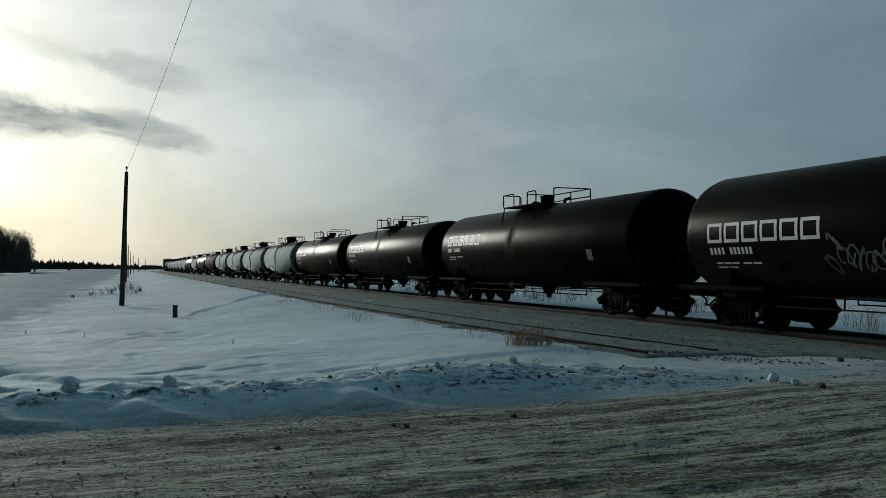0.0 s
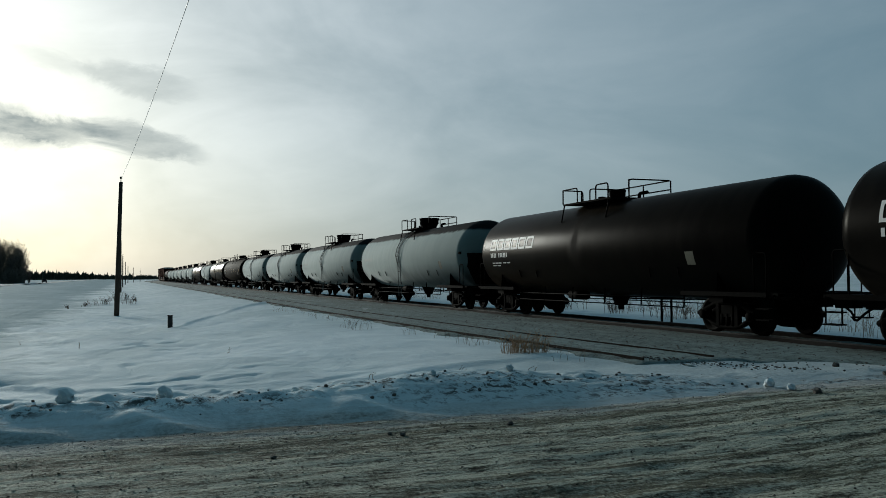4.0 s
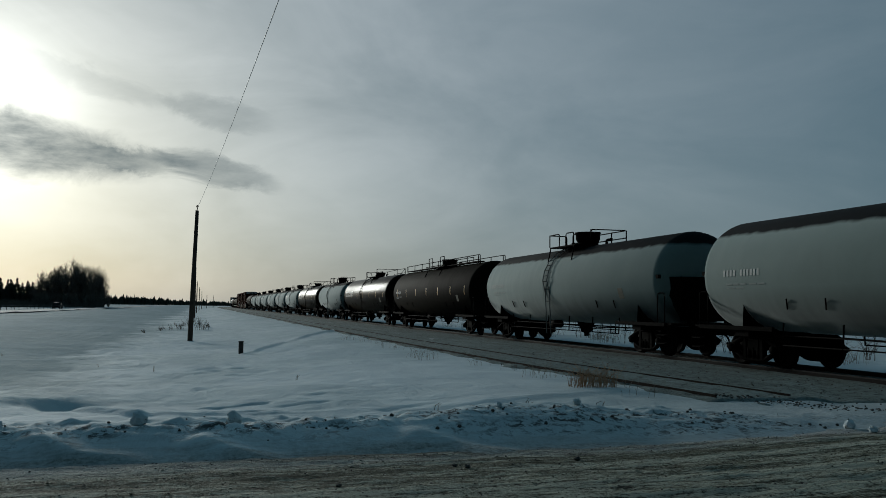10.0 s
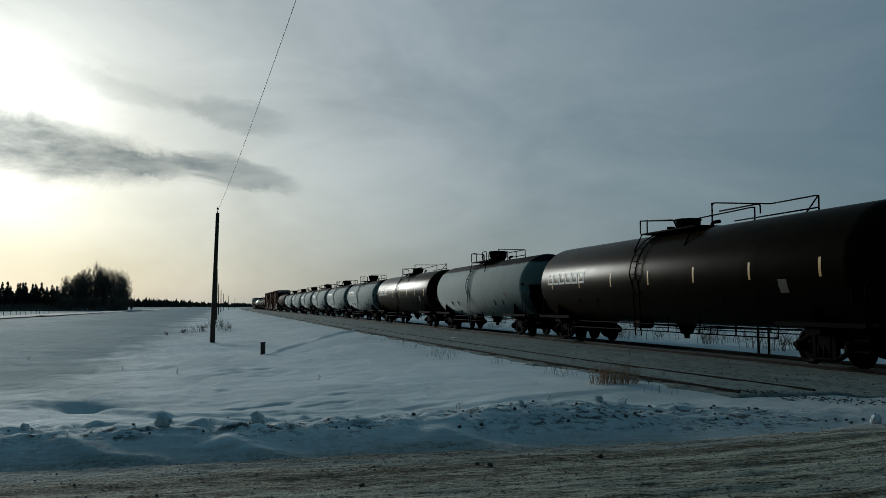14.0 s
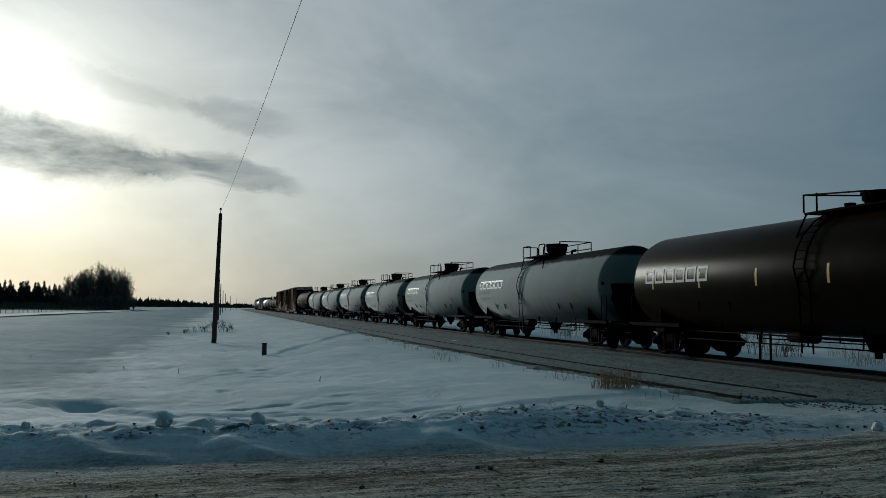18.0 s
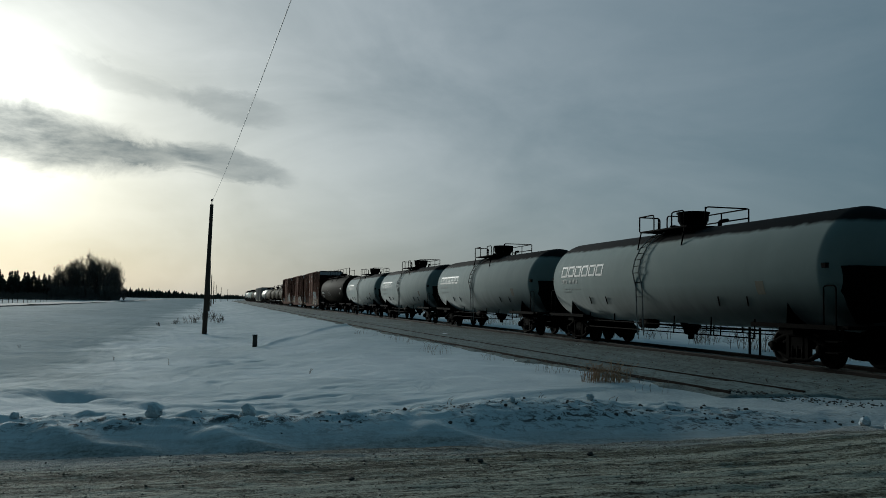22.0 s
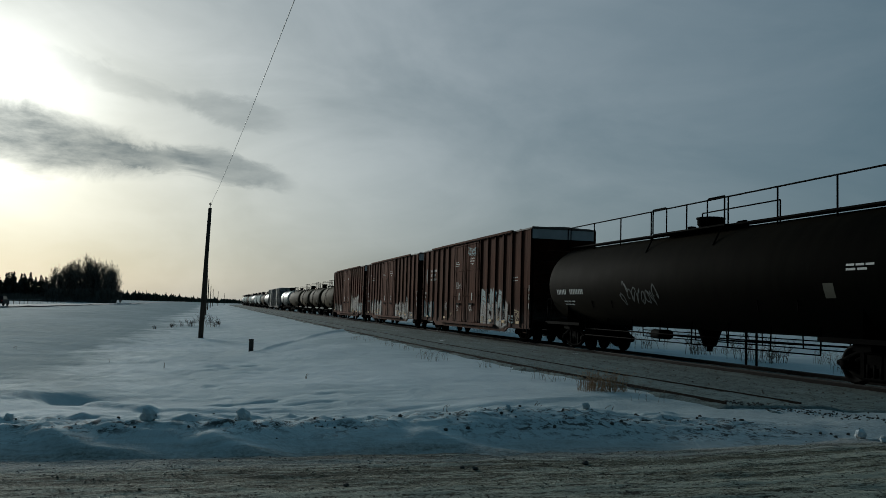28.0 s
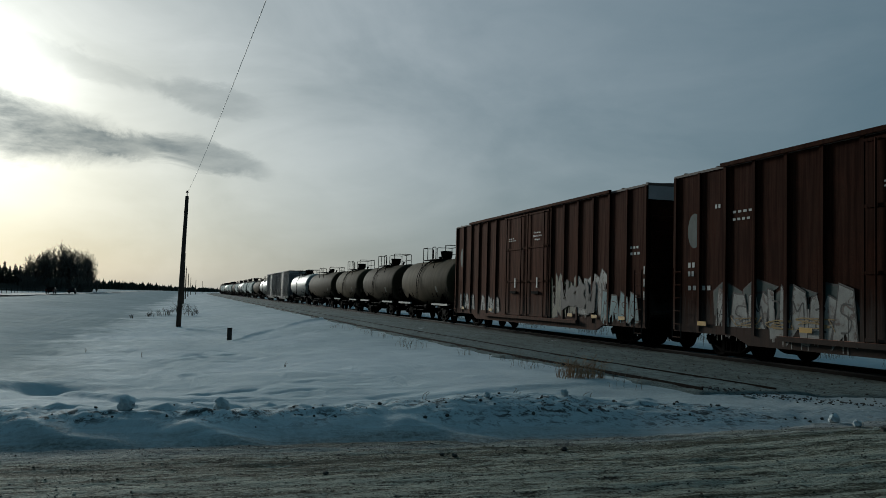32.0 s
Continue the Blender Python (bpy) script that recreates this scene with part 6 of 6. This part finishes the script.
def clods():
    rnd = random.Random(21)
    for x, y, r in [c[:3] for c in CLODS] + [(-2.05, 10.3, 0.045), (8.4, 9.6, 0.075), (8.0, 8.75, 0.05), (3.75, 10.45, 0.04), (4.9, 10.6, 0.05)]:
        b = Build()
        lump(b, x, y, max(ground_z(x, y), road_z(x, y) if y < 10.4 else -9) + r * 0.75, r, rnd, 0.95, 10, 14)
        thing("snow_clod", b, "clod", "snow-capped clod on the ploughed bank", "snow clod", "clods on the bank")
    b = Build()
    for _ in range(120):
        x = rnd.uniform(-6, 9)
        y = 10.1 + 0.35 * step(2.2, 4.6, x) - 0.2 * step(5.2, 8, x) + rnd.gauss(0, 0.22 + 0.2 * step(2.5, 5, x))
        r = rnd.uniform(0.006, 0.02) if x < 2.2 else rnd.uniform(0.008, 0.03)
        lump(b, x, y, ground_z(x, y) + r * 0.3, r, rnd, 0.8, 4, 6)
    thing("bank_clods", b, "stone", "small dark clods along the ploughed bank", "clods", kind="stuff")
    b = Build()
    for _ in range(3600):
        x, y = rnd.uniform(-7, 13), rnd.uniform(4.5, 9.9)
        r = rnd.choice((0.004, 0.005, 0.006, 0.008, 0.011))
        lump(b, x, y, road_z(x, y) + r * 0.2, r, rnd, 0.7, 3, 5)
    crumbs = Build()
    for _ in range(1700):
        x, y = rnd.uniform(-7, 12), rnd.uniform(4.5, 9.6)
        r = rnd.choice((0.006, 0.008, 0.009, 0.011, 0.014))
        lump(crumbs, x, y, road_z(x, y) + r * 0.05, r, rnd, 0.6, 3, 6)
    thing("road_crumbs", crumbs, "road", "frozen lumps of earth on the road", "frozen earth", kind="stuff")
    thing("road_gravel", b, "stone", "loose gravel and frozen crumbs on the road", "gravel", kind="stuff")
    b = Build()
    for _ in range(900):
        x, y = rnd.uniform(8.2, 14.2), rnd.uniform(9.5, 32)
        r = rnd.choice((0.01, 0.014, 0.018, 0.026))
        lump(b, x, y, RAIL_Z - 0.11 + r * 0.2, r, rnd, 0.7, 3, 5)
    thing("bed_gravel", b, "stone", "loose ballast stones on the track bed", "gravel", kind="stuff")
    b = Build()
    for _ in range(300):
        u = rnd.random()
        x, y = 8.75 + 1.9 * u + rnd.gauss(0, 0.09 + 0.25 * u), 13.7 - 2.6 * u + rnd.gauss(0, 0.1 + 0.25 * u)
        r = rnd.choice((0.009, 0.012, 0.016, 0.024))
        lump(b, x, y, max(ground_z(x, y), RAIL_Z - 0.075 + siding_lift(y) if y > 12.9 else -9) + r * 0.2, r, rnd, 0.7, 3, 6)
    thing("churned_gravel", b, "stone", "dark gravel churned up where the siding meets the crossing", "gravel", kind="stuff")
    for x, y, r in ((2.45, 8.1, 0.025), (2.55, 8.0, 0.03), (3.8, 8.2, 0.035), (8.0, 8.3, 0.06), (10.9, 9.9, 0.06), (1.2, 7.4, 0.025), (11.5, 11.5, 0.06)):
        b = Build()
        lump(b, x, y, road_z(x, y) + r * 0.4, r, rnd, 0.75, 6, 9)
        thing("road_stone", b, "stone", "dark stone lying on the frozen road", "stone", "stones on the road")


clods()


def sleepers():
    """Cross-ties of the main line where they show between the drifts."""
    track = bpy.data.objects["main_track"]
    me = Build().box(-1.3, -0.115, -0.2, 1.3, 0.115, 0.0).mesh("sleeper", MAT["tie"])
    for i in range(120):
        ob = part("sleeper", me, None, track)
        ob.location = (TRACK, 6 + i * 0.56, RAIL_Z - 0.15)


sleepers()


def motions():
    train_motions()
    traffic_motions()


motions()
